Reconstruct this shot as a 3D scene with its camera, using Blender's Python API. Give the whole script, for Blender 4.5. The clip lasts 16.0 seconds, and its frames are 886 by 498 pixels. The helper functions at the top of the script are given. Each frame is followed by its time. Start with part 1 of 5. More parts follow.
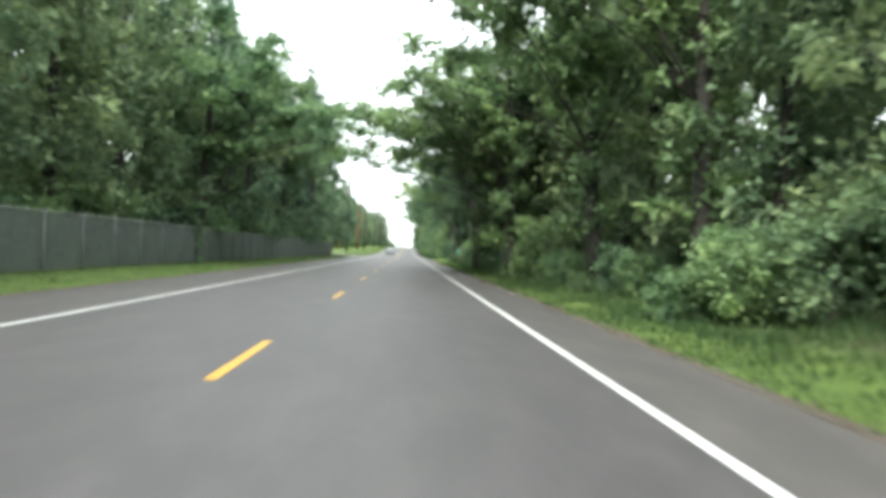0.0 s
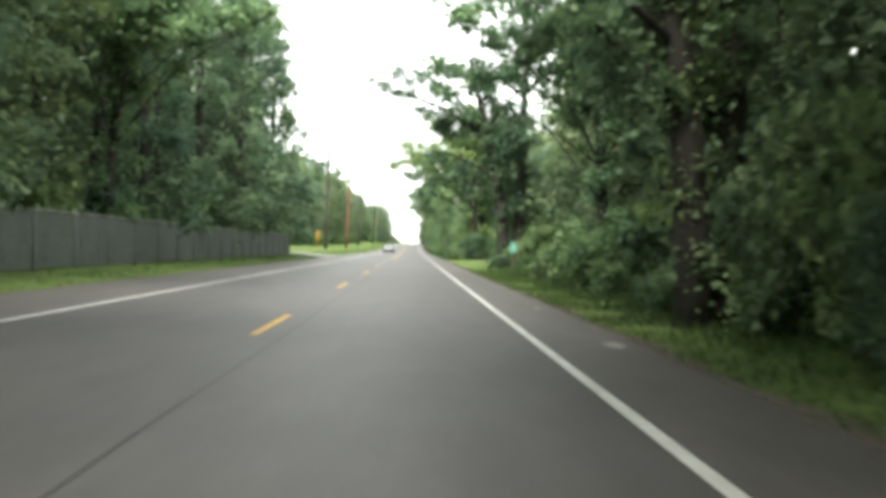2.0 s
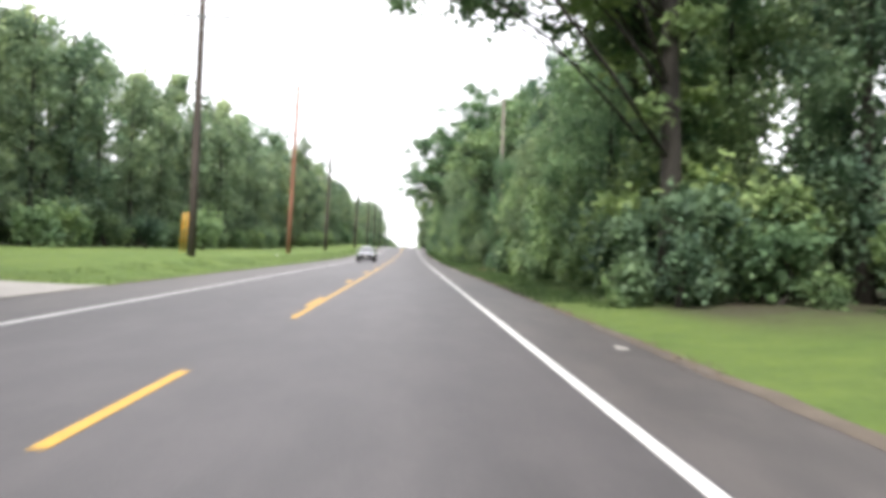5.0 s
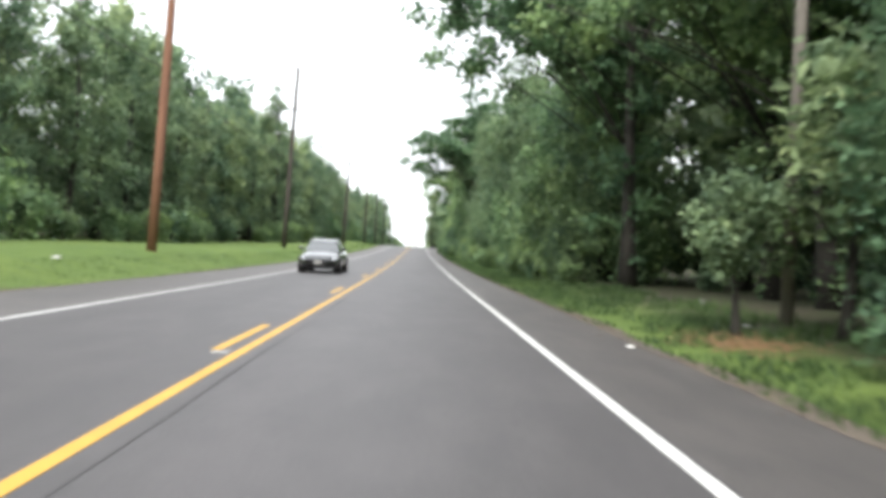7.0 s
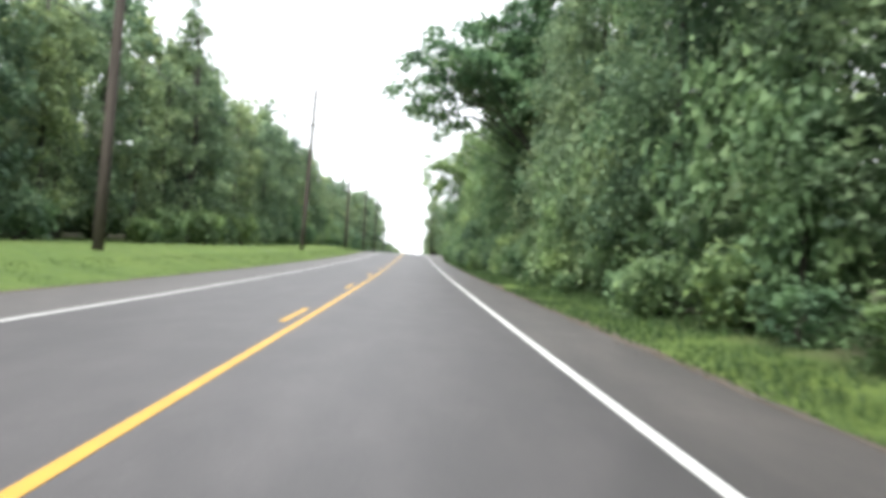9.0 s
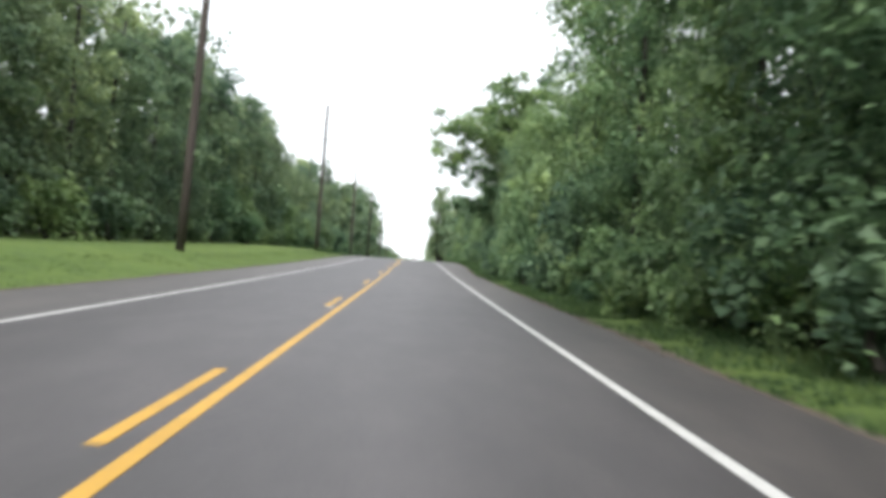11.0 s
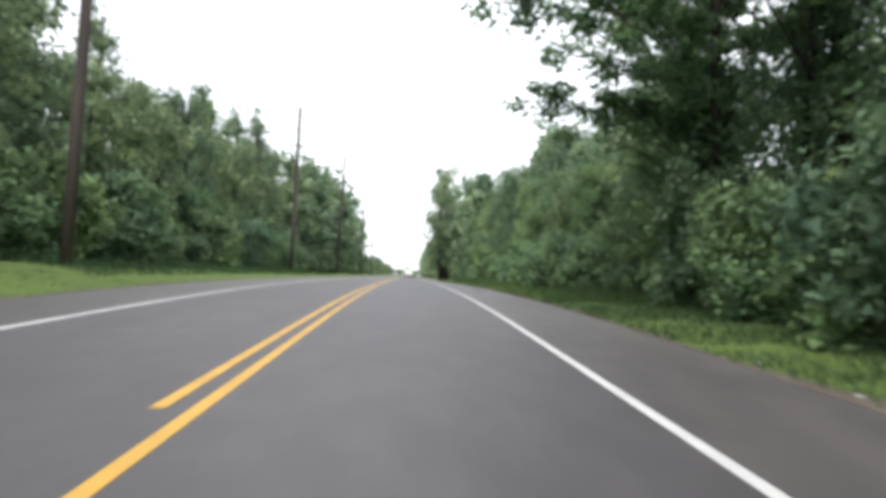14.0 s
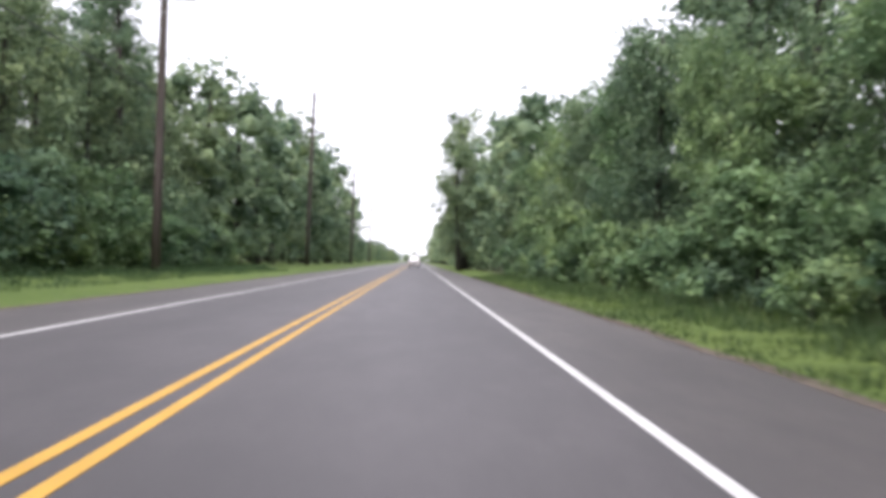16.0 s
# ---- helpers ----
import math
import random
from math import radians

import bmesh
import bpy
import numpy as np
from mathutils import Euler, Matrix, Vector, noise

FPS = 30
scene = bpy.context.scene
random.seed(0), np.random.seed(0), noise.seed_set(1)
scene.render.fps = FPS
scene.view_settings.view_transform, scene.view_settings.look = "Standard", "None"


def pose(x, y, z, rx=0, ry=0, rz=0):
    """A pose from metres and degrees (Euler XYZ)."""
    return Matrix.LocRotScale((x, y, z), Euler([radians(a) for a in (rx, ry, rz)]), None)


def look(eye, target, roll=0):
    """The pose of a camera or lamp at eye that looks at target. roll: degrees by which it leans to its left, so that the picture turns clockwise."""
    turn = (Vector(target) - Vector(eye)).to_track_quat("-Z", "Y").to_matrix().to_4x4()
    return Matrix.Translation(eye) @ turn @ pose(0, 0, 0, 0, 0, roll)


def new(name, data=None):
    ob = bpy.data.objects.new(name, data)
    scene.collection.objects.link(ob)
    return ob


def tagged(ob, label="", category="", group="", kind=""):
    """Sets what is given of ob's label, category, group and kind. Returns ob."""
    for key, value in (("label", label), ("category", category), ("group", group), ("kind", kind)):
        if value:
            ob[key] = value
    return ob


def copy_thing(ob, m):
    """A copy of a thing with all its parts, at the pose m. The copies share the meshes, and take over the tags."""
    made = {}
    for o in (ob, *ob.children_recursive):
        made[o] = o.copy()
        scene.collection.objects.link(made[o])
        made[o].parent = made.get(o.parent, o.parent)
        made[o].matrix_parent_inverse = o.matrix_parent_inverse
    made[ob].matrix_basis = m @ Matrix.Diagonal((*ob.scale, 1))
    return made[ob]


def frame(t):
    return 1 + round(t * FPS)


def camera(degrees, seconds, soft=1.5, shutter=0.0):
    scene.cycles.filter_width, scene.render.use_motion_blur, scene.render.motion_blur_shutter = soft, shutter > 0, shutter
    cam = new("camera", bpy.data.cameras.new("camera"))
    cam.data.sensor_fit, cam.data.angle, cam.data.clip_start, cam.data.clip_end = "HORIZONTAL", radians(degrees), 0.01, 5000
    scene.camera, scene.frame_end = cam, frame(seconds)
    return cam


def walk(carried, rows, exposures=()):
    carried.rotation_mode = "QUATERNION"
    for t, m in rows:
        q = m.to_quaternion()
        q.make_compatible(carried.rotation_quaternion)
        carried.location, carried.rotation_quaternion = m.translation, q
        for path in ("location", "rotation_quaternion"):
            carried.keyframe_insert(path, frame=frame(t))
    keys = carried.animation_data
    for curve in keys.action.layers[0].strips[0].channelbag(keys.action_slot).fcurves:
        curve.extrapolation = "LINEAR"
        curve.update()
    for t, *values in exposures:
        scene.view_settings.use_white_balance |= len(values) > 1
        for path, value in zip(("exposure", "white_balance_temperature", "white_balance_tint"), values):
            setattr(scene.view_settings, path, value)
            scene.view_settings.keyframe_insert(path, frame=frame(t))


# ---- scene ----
from math import sin, cos, pi, tan

# ------------------------------------------------------------------ road profile
KNOT_Y = (-3000, 170, 180, 215, 240, 260, 280, 300, 320, 340, 370, 420, 3000)
KNOT_S = (0, 0, .0014, .0078, .0119, .0142, .0171, .0212, .0211, .0045, -.0018, -.0026, -.0005)
_Y = np.arange(-700, 2400, 1.0)
_S = np.interp(_Y, KNOT_Y, KNOT_S)
_Z = np.concatenate([[0], np.cumsum((_S[1:] + _S[:-1]) / 2)])
_Z -= np.interp(0, _Y, _Z)


def road_z(y):
    return float(np.interp(y, _Y, _Z))


# ------------------------------------------------------------------ camera and its way
cam = camera(55.85, 16.0, soft=4.7, shutter=0.22)
WAY = (
    (0.0, 1.63, -7.23, 1.182, -2.50, 0.21, 2.59),
    (0.5, 1.67, 4.19, 1.182, -2.52, 0.25, 2.52),
    (1.0, 1.79, 15.55, 1.182, -2.34, 0.22, 3.01),
    (1.5, 1.88, 26.85, 1.182, -2.43, 0.71, 2.55),
    (2.0, 1.97, 38.09, 1.182, -2.10, -0.05, 2.15),
    (2.5, 1.96, 49.30, 1.182, -2.46, 0.12, 1.50),
    (3.0, 2.02, 60.47, 1.182, -2.17, 0.07, 1.30),
    (3.5, 2.07, 71.62, 1.182, -2.28, -0.02, 1.03),
    (4.0, 2.06, 82.74, 1.182, -2.54, 0.43, 1.54),
    (4.8, 2.05, 100.50, 1.182, -2.30, 0.25, 1.90),
    (5.7, 2.03, 120.48, 1.182, -2.05, 0.15, 2.35),
    (6.5, 2.02, 138.25, 1.182, -1.82, 0.10, 2.74),
    (7.0, 1.97, 149.37, 1.182, -1.76, 0.22, 3.02),
    (7.5, 2.00, 160.50, 1.182, -1.79, 0.18, 2.95),
    (8.0, 1.98, 171.65, 1.182, -2.15, 0.78, 3.08),
    (8.5, 1.95, 182.81, 1.187, -2.00, 0.48, 3.19),
    (9.0, 1.88, 194.01, 1.220, -1.92, 0.77, 3.33),
    (9.8, 1.76, 211.98, 1.330, -1.90, 0.92, 3.56),
    (10.7, 1.61, 232.28, 1.515, -1.87, 1.10, 3.85),
    (11.5, 1.50, 250.39, 1.719, -1.85, 1.26, 4.05),
    (12.0, 1.43, 261.76, 1.876, -1.93, 1.43, 4.13),
    (12.5, 1.42, 273.16, 2.051, -2.10, 1.51, 3.81),
    (13.0, 1.46, 284.59, 2.245, -2.01, 1.64, 3.65),
    (13.5, 1.54, 296.06, 2.466, -2.02, 1.59, 3.46),
    (14.0, 1.59, 307.55, 2.708, -2.25, 1.83, 3.09),
    (14.5, 1.66, 319.07, 2.952, -2.07, 1.41, 2.87),
    (15.0, 1.73, 330.61, 3.148, -2.24, 2.11, 2.87),
    (15.5, 1.86, 342.18, 3.237, -2.33, 1.31, 2.16),
    (16.0, 1.91, 353.76, 3.270, -1.79, 0.71, 1.72),
)


def eye_pose(x, y, z, yaw, pitch, lean):
    a, b = radians(yaw), radians(pitch)
    ahead = Vector((-sin(a) * cos(b), cos(a) * cos(b), sin(b)))
    return look((x, y, z), Vector((x, y, z)) + ahead * 10, lean)


walk(cam, [(t, eye_pose(*r)) for t, *r in WAY], [(0, 1.28, 6400, 3), (1.0, 1.52, 6450, 2), (1.5, 1.5, 6600, 2), (2.0, 1.4, 6850, 4), (2.5, 1.85, 6900, 5), (3.0, 1.75, 6650, 9), (3.5, 1.38, 6550, 12), (4.2, 1.28, 6550, 17), (6.3, 1.0, 6450, 11), (9.0, 1.14, 6400, 10), (11.3, 0.7, 6350, 11), (13.0, 0.8, 6350, 11), (13.7, 0.62, 6350, 11), (14.5, 0.6, 6300, 17), (16, 0.63, 6300, 22)])

# ------------------------------------------------------------------ sky and light
world = bpy.data.worlds.new("overcast_sky")
scene.world = world
world.use_nodes = True
wn, wl = world.node_tree.nodes, world.node_tree.links
wn.clear()
sky = wn.new("ShaderNodeTexSky")
sky.sky_type, sky.sun_disc = "NISHITA", False
sky.sun_elevation, sky.sun_rotation = radians(50), radians(200)
sky.air_density, sky.dust_density, sky.ozone_density = 1.0, 1.5, 1.0
grey = wn.new("ShaderNodeHueSaturation")
grey.inputs["Saturation"].default_value = 0.25
cloud = wn.new("ShaderNodeMix")
cloud.data_type = "RGBA"
cloud.inputs[0].default_value = 0.7
cloud.inputs[7].default_value = (8.2, 8.5, 8.7, 1)
back = wn.new("ShaderNodeBackground")
back.inputs["Strength"].default_value = 0.15
wout = wn.new("ShaderNodeOutputWorld")
wl.new(sky.outputs[0], grey.inputs["Color"])
wl.new(grey.outputs[0], cloud.inputs[6])
wl.new(cloud.outputs[2], back.inputs["Color"])
wl.new(back.outputs[0], wout.inputs["Surface"])

sun = new("sun", bpy.data.lights.new("sun", "SUN"))
sun.data.energy, sun.data.angle, sun.data.color = 2.6, radians(30), (1.0, 0.95, 0.88)
_az = radians(200)
sun.matrix_world = look((0, 0, 0), (-sin(_az) * cos(radians(50)), -cos(_az) * cos(radians(50)), -sin(radians(50))))


# ------------------------------------------------------------------ materials
def mat(name, rough=0.8, metal=0.0):
    m = bpy.data.materials.new(name)
    m.use_nodes = True
    n, l = m.node_tree.nodes, m.node_tree.links
    b = n["Principled BSDF"]
    b.inputs["Roughness"].default_value, b.inputs["Metallic"].default_value = rough, metal
    return m, n, l, b


def noise_node(n, l, scale, detail=4.0, rough=0.55, coord="Object", stretch=None):
    tc = n.new("ShaderNodeTexCoord")
    t = n.new("ShaderNodeTexNoise")
    t.inputs["Scale"].default_value, t.inputs["Detail"].default_value, t.inputs["Roughness"].default_value = scale, detail, rough
    if stretch:
        mp = n.new("ShaderNodeMapping")
        mp.inputs["Scale"].default_value = stretch
        l.new(tc.outputs[coord], mp.inputs["Vector"])
        l.new(mp.outputs[0], t.inputs["Vector"])
    else:
        l.new(tc.outputs[coord], t.inputs["Vector"])
    return t


def ramp(n, l, src, stops):
    r = n.new("ShaderNodeValToRGB")
    e = r.color_ramp.elements
    while len(e) < len(stops):
        e.new(0.5)
    for el, (p, c) in zip(e, stops):
        el.position, el.color = p, (*c, 1)
    l.new(src, r.inputs["Fac"])
    return r


def mixc(n, l, fac, a, b, mode="MIX"):
    m = n.new("ShaderNodeMix")
    m.data_type, m.blend_type = "RGBA", mode
    for i, v in ((0, fac), (6, a), (7, b)):
        if isinstance(v, (int, float)):
            m.inputs[i].default_value = v
        elif isinstance(v, tuple):
            m.inputs[i].default_value = (*v, 1)
        else:
            l.new(v, m.inputs[i])
    return m.outputs[2]


def bump(n, l, b, src, strength, dist):
    k = n.new("ShaderNodeBump")
    k.inputs["Strength"].default_value, k.inputs["Distance"].default_value = strength, dist
    l.new(src, k.inputs["Height"])
    l.new(k.outputs[0], b.inputs["Normal"])


def two_scale(name, dark, light, small, large, rough=0.85, bumps=(0.3, 0.01), metal=0.0, stretch=None, spread=(0.3, 0.7)):
    """A surface with fine grain and broad stains between two colours."""
    m, n, l, b = mat(name, rough, metal)
    a = noise_node(n, l, small, 5, 0.6, stretch=stretch)
    c = noise_node(n, l, large, 3, 0.5, stretch=stretch)
    mid = n.new("ShaderNodeMath")
    mid.operation = "ADD"
    l.new(a.outputs["Fac"], mid.inputs[0])
    l.new(c.outputs["Fac"], mid.inputs[1])
    half = n.new("ShaderNodeMath")
    half.operation = "MULTIPLY"
    half.inputs[1].default_value = 0.5
    l.new(mid.outputs[0], half.inputs[0])
    r = ramp(n, l, half.outputs[0], [(spread[0], dark), (spread[1], light)])
    l.new(r.outputs[0], b.inputs["Base Color"])
    bump(n, l, b, a.outputs["Fac"], *bumps)
    return m


def leaf_material(name, dark, mid, light):
    """Leaves: each leaf has its own tone, light shines through them."""
    m, n, l, b = mat(name, 0.55)
    geo = n.new("ShaderNodeNewGeometry")
    info = n.new("ShaderNodeObjectInfo")
    r = ramp(n, l, geo.outputs["Random Per Island"], [(0.0, dark), (0.55, mid), (1.0, light)])
    broad = noise_node(n, l, 0.38, 2, 0.5)
    tone = ramp(n, l, broad.outputs["Fac"], [(0.3, (0.7, 0.75, 0.8)), (0.7, (1.26, 1.21, 1.1))])
    spray = noise_node(n, l, 1.25, 2, 0.5)
    tuft = ramp(n, l, spray.outputs["Fac"], [(0.36, (0.68, 0.72, 0.76)), (0.62, (1.24, 1.2, 1.12))])
    own = ramp(n, l, info.outputs["Random"], [(0.0, (0.7, 0.8, 0.86)), (0.35, (0.92, 0.96, 0.95)), (0.7, (1.07, 1.05, 1.0)), (1.0, (1.2, 1.14, 0.98))])
    c = mixc(n, l, 1.0, mixc(n, l, 1.0, mixc(n, l, 1.0, r.outputs[0], tone.outputs[0], "MULTIPLY"), own.outputs[0], "MULTIPLY"), tuft.outputs[0], "MULTIPLY")
    l.new(c, b.inputs["Base Color"])
    b.inputs["Specular IOR Level"].default_value = 0.2
    tr = n.new("ShaderNodeBsdfTranslucent")
    l.new(c, tr.inputs["Color"])
    mx = n.new("ShaderNodeMixShader")
    mx.inputs[0].default_value = 0.42
    l.new(b.outputs[0], mx.inputs[1])
    l.new(tr.outputs[0], mx.inputs[2])
    l.new(mx.outputs[0], n["Material Output"].inputs["Surface"])
    return m


M = {}
M["leaf"] = leaf_material("broad_leaves", (0.162, 0.228, 0.139), (0.207, 0.287, 0.173), (0.264, 0.343, 0.207))
M["vine"] = leaf_material("vine_leaves", (0.153, 0.237, 0.126), (0.196, 0.3, 0.156), (0.257, 0.358, 0.19))
M["vine_light"] = leaf_material("yellow_green_vine_leaves", (0.164, 0.248, 0.122), (0.209, 0.31, 0.151), (0.265, 0.366, 0.184))
M["vine_dark"] = leaf_material("blue_green_vine_leaves", (0.124, 0.19, 0.117), (0.16, 0.24, 0.144), (0.21, 0.295, 0.178))
M["needle"] = leaf_material("conifer_needles", (0.122, 0.186, 0.122), (0.154, 0.231, 0.148), (0.194, 0.275, 0.171))
M["bark"] = two_scale("bark", (0.014, 0.013, 0.011), (0.05, 0.045, 0.037), 9, 1.2, 0.9, (0.8, 0.03), stretch=(1, 1, 0.25))


def asphalt_material(name, dark, light, brown):
    m, n, l, b = mat(name, 0.58)
    grain = noise_node(n, l, 55, 3, 0.7)
    patch = noise_node(n, l, 0.35, 4, 0.55, stretch=(1.0, 0.18, 1.0))
    stain = noise_node(n, l, 1.7, 5, 0.6, stretch=(1.0, 0.35, 1.0))
    r = ramp(n, l, patch.outputs["Fac"], [(0.3, dark), (0.7, light)])
    g = ramp(n, l, grain.outputs["Fac"], [(0.3, (0.7, 0.7, 0.7)), (0.7, (1.25, 1.25, 1.25))])
    s = ramp(n, l, stain.outputs["Fac"], [(0.42, (0.85, 0.84, 0.83)), (0.62, brown)])
    track = noise_node(n, l, 1.1, 3, 0.6, stretch=(1.0, 0.012, 1.0))
    k = ramp(n, l, track.outputs["Fac"], [(0.35, (0.88, 0.88, 0.89)), (0.65, (1.1, 1.095, 1.09))])
    crack = noise_node(n, l, 2.6, 8, 0.72, stretch=(1.0, 0.5, 1.0))
    fine = ramp(n, l, crack.outputs["Fac"], [(0.487, (1, 1, 1)), (0.5, (0.72, 0.71, 0.7)), (0.513, (1, 1, 1))])
    c = mixc(n, l, 1.0, mixc(n, l, 1.0, r.outputs[0], g.outputs[0], "MULTIPLY"), s.outputs[0], "MULTIPLY")
    c = mixc(n, l, 0.5, mixc(n, l, 1.0, c, k.outputs[0], "MULTIPLY"), mixc(n, l, 1.0, c, fine.outputs[0], "MULTIPLY"))
    l.new(c, b.inputs["Base Color"])
    bump(n, l, b, grain.outputs["Fac"], 0.35, 0.004)
    return m


def ground_material():
    """Mown grass on the verges, leaf litter under the trees."""
    m, n, l, b = mat("ground_cover", 0.95)
    geo = n.new("ShaderNodeNewGeometry")
    xyz = n.new("ShaderNodeSeparateXYZ")
    l.new(geo.outputs["Position"], xyz.inputs[0])
    fine = noise_node(n, l, 14, 5, 0.7)
    mid = noise_node(n, l, 1.3, 4, 0.6)
    broad = noise_node(n, l, 0.16, 3, 0.5)
    grass = ramp(n, l, fine.outputs["Fac"], [(0.3, (0.05, 0.092, 0.014)), (0.55, (0.09, 0.148, 0.025)), (0.8, (0.132, 0.182, 0.042))])
    tone = ramp(n, l, mid.outputs["Fac"], [(0.3, (0.74, 0.8, 0.74)), (0.7, (1.2, 1.12, 1.02))])
    tone2 = ramp(n, l, broad.outputs["Fac"], [(0.35, (0.85, 0.9, 0.8)), (0.65, (1.1, 1.05, 1.0))])
    gcol = mixc(n, l, 1.0, mixc(n, l, 1.0, grass.outputs[0], tone.outputs[0], "MULTIPLY"), tone2.outputs[0], "MULTIPLY")
    litter = ramp(n, l, mid.outputs["Fac"], [(0.35, (0.045, 0.036, 0.022)), (0.55, (0.05, 0.055, 0.022)), (0.7, (0.045, 0.075, 0.022))])
    # distance from the road, softened by noise
    ab = n.new("ShaderNodeMath")
    ab.operation = "ABSOLUTE"
    sh = n.new("ShaderNodeMath")
    sh.operation = "ADD"
    sh.inputs[1].default_value = 4.0
    l.new(xyz.outputs["X"], sh.inputs[0])
    l.new(sh.outputs[0], ab.inputs[0])
    wob = n.new("ShaderNodeMath")
    wob.operation = "MULTIPLY_ADD"
    wob.inputs[1].default_value = 3.0
    l.new(mid.outputs["Fac"], wob.inputs[0])
    l.new(ab.outputs[0], wob.inputs[2])
    edge = n.new("ShaderNodeMapRange")
    edge.inputs["From Min"].default_value, edge.inputs["From Max"].default_value = 21.0, 25.0
    l.new(wob.outputs[0], edge.inputs["Value"])
    # under the trees beside the lane, but for the mown clearing
    near = n.new("ShaderNodeMath")
    near.operation = "MULTIPLY_ADD"
    near.inputs[1].default_value = 2.4
    l.new(mid.outputs["Fac"], near.inputs[0])
    l.new(xyz.outputs["X"], near.inputs[2])

    def step(src, a, b, c, d):
        k = n.new("ShaderNodeMapRange")
        for name, v in zip(("From Min", "From Max", "To Min", "To Max"), (a, b, c, d)):
            k.inputs[name].default_value = v
        l.new(src, k.inputs["Value"])
        return k.outputs[0]

    def both(op, p, q):
        k = n.new("ShaderNodeMath")
        k.operation = op
        l.new(p, k.inputs[0])
        l.new(q, k.inputs[1])
        return k.outputs[0]

    wood = step(both("SUBTRACT", near.outputs[0], step(xyz.outputs["Y"], 296, 314, 0, 2.0)), 8.2, 9.6, 0, 1)
    open_lawn = both("MAXIMUM", step(xyz.outputs["Y"], 86, 90, 1, 0), step(xyz.outputs["Y"], 116, 122, 0, 1))
    floor = both("MAXIMUM", edge.outputs[0], both("MULTIPLY", wood, open_lawn))
    l.new(mixc(n, l, floor, gcol, litter.outputs[0]), b.inputs["Base Color"])
    bump(n, l, b, fine.outputs["Fac"], 0.9, 0.05)
    return m


def paint_material(name, col, worn):
    m, n, l, b = mat(name, 0.6)
    a = noise_node(n, l, 22, 5, 0.7)
    c = noise_node(n, l, 2.0, 3, 0.5)
    r = ramp(n, l, a.outputs["Fac"], [(0.28, worn), (0.42, col)])
    t = ramp(n, l, c.outputs["Fac"], [(0.3, (0.85, 0.85, 0.85)), (0.7, (1.05, 1.05, 1.05))])
    l.new(mixc(n, l, 1.0, r.outputs[0], t.outputs[0], "MULTIPLY"), b.inputs["Base Color"])
    return m


def plain(name, col, rough=0.5, metal=0.0):
    m, n, l, b = mat(name, rough, metal)
    a = noise_node(n, l, 6, 3, 0.6)
    r = ramp(n, l, a.outputs["Fac"], [(0.3, tuple(v * 0.85 for v in col)), (0.7, tuple(min(1, v * 1.1) for v in col))])
    l.new(r.outputs[0], b.inputs["Base Color"])
    return m


M["asphalt"] = asphalt_material("asphalt", (0.054, 0.051, 0.053), (0.074, 0.070, 0.073), (1.05, 1.03, 1.02))
M["shoulder"] = asphalt_material("shoulder_asphalt", (0.061, 0.057, 0.057), (0.088, 0.082, 0.081), (1.08, 1.05, 1.02))
M["ground"] = ground_material()
M["white"] = paint_material("white_road_paint", (0.52, 0.52, 0.51), (0.27, 0.27, 0.265))
M["yellow"] = paint_material("yellow_road_paint", (0.5, 0.285, 0.035), (0.28, 0.17, 0.05))
M["seam"] = plain("crack_sealer", (0.035, 0.034, 0.036), 0.7)
M["concrete"] = two_scale("pale_concrete", (0.2, 0.19, 0.175), (0.36, 0.345, 0.32), 20, 0.8)
M["pole"] = two_scale("weathered_pole_wood", (0.03, 0.025, 0.022), (0.085, 0.07, 0.058), 12, 0.6, 0.9, (0.6, 0.01), stretch=(1, 1, 0.06))
M["new_pole"] = two_scale("fresh_pole_wood", (0.14, 0.065, 0.04), (0.26, 0.125, 0.075), 12, 0.6, 0.85, (0.5, 0.01), stretch=(1, 1, 0.06))
M["steel"] = plain("galvanised_steel", (0.42, 0.43, 0.43), 0.45, 0.8)
M["dull_steel"] = plain("dull_grey_fence_steel", (0.19, 0.2, 0.195), 0.7, 0.2)
M["slat"] = two_scale("grey_privacy_slats", (0.07, 0.085, 0.08), (0.17, 0.188, 0.176), 5, 0.5, 0.6, (0.1, 0.002), stretch=(1, 1, 0.2))
M["wire"] = plain("black_cable", (0.03, 0.03, 0.03), 0.6)
M["ceramic"] = plain("insulator_ceramic", (0.25, 0.24, 0.23), 0.3)
M["sign_green"] = plain("green_sign_sheeting", (0.0, 0.30, 0.22), 0.4)
M["sign_white"] = plain("white_sign_sheeting", (0.85, 0.87, 0.86), 0.4)
M["post_wood"] = two_scale("brown_post_wood", (0.07, 0.05, 0.035), (0.17, 0.12, 0.085), 18, 2, 0.9, (0.5, 0.005), stretch=(1, 1, 0.1))
M["bollard"] = plain("yellow_marker_paint", (0.75, 0.40, 0.06), 0.5)
M["litter"] = plain("white_litter_paper", (0.5, 0.5, 0.48), 0.7)
M["dirt"] = two_scale("verge_dirt_and_litter", (0.055, 0.045, 0.035), (0.135, 0.11, 0.085), 18, 1.5, 0.95, (0.9, 0.02))
M["dead"] = two_scale("dry_dead_leaves", (0.05, 0.036, 0.024), (0.17, 0.13, 0.085), 9, 1.2)
M["straw"] = two_scale("orange_brown_straw", (0.12, 0.065, 0.03), (0.27, 0.16, 0.08), 9, 1.2)
M["grass"] = leaf_material("grass_blades", (0.046, 0.083, 0.034), (0.076, 0.128, 0.051), (0.112, 0.158, 0.075))
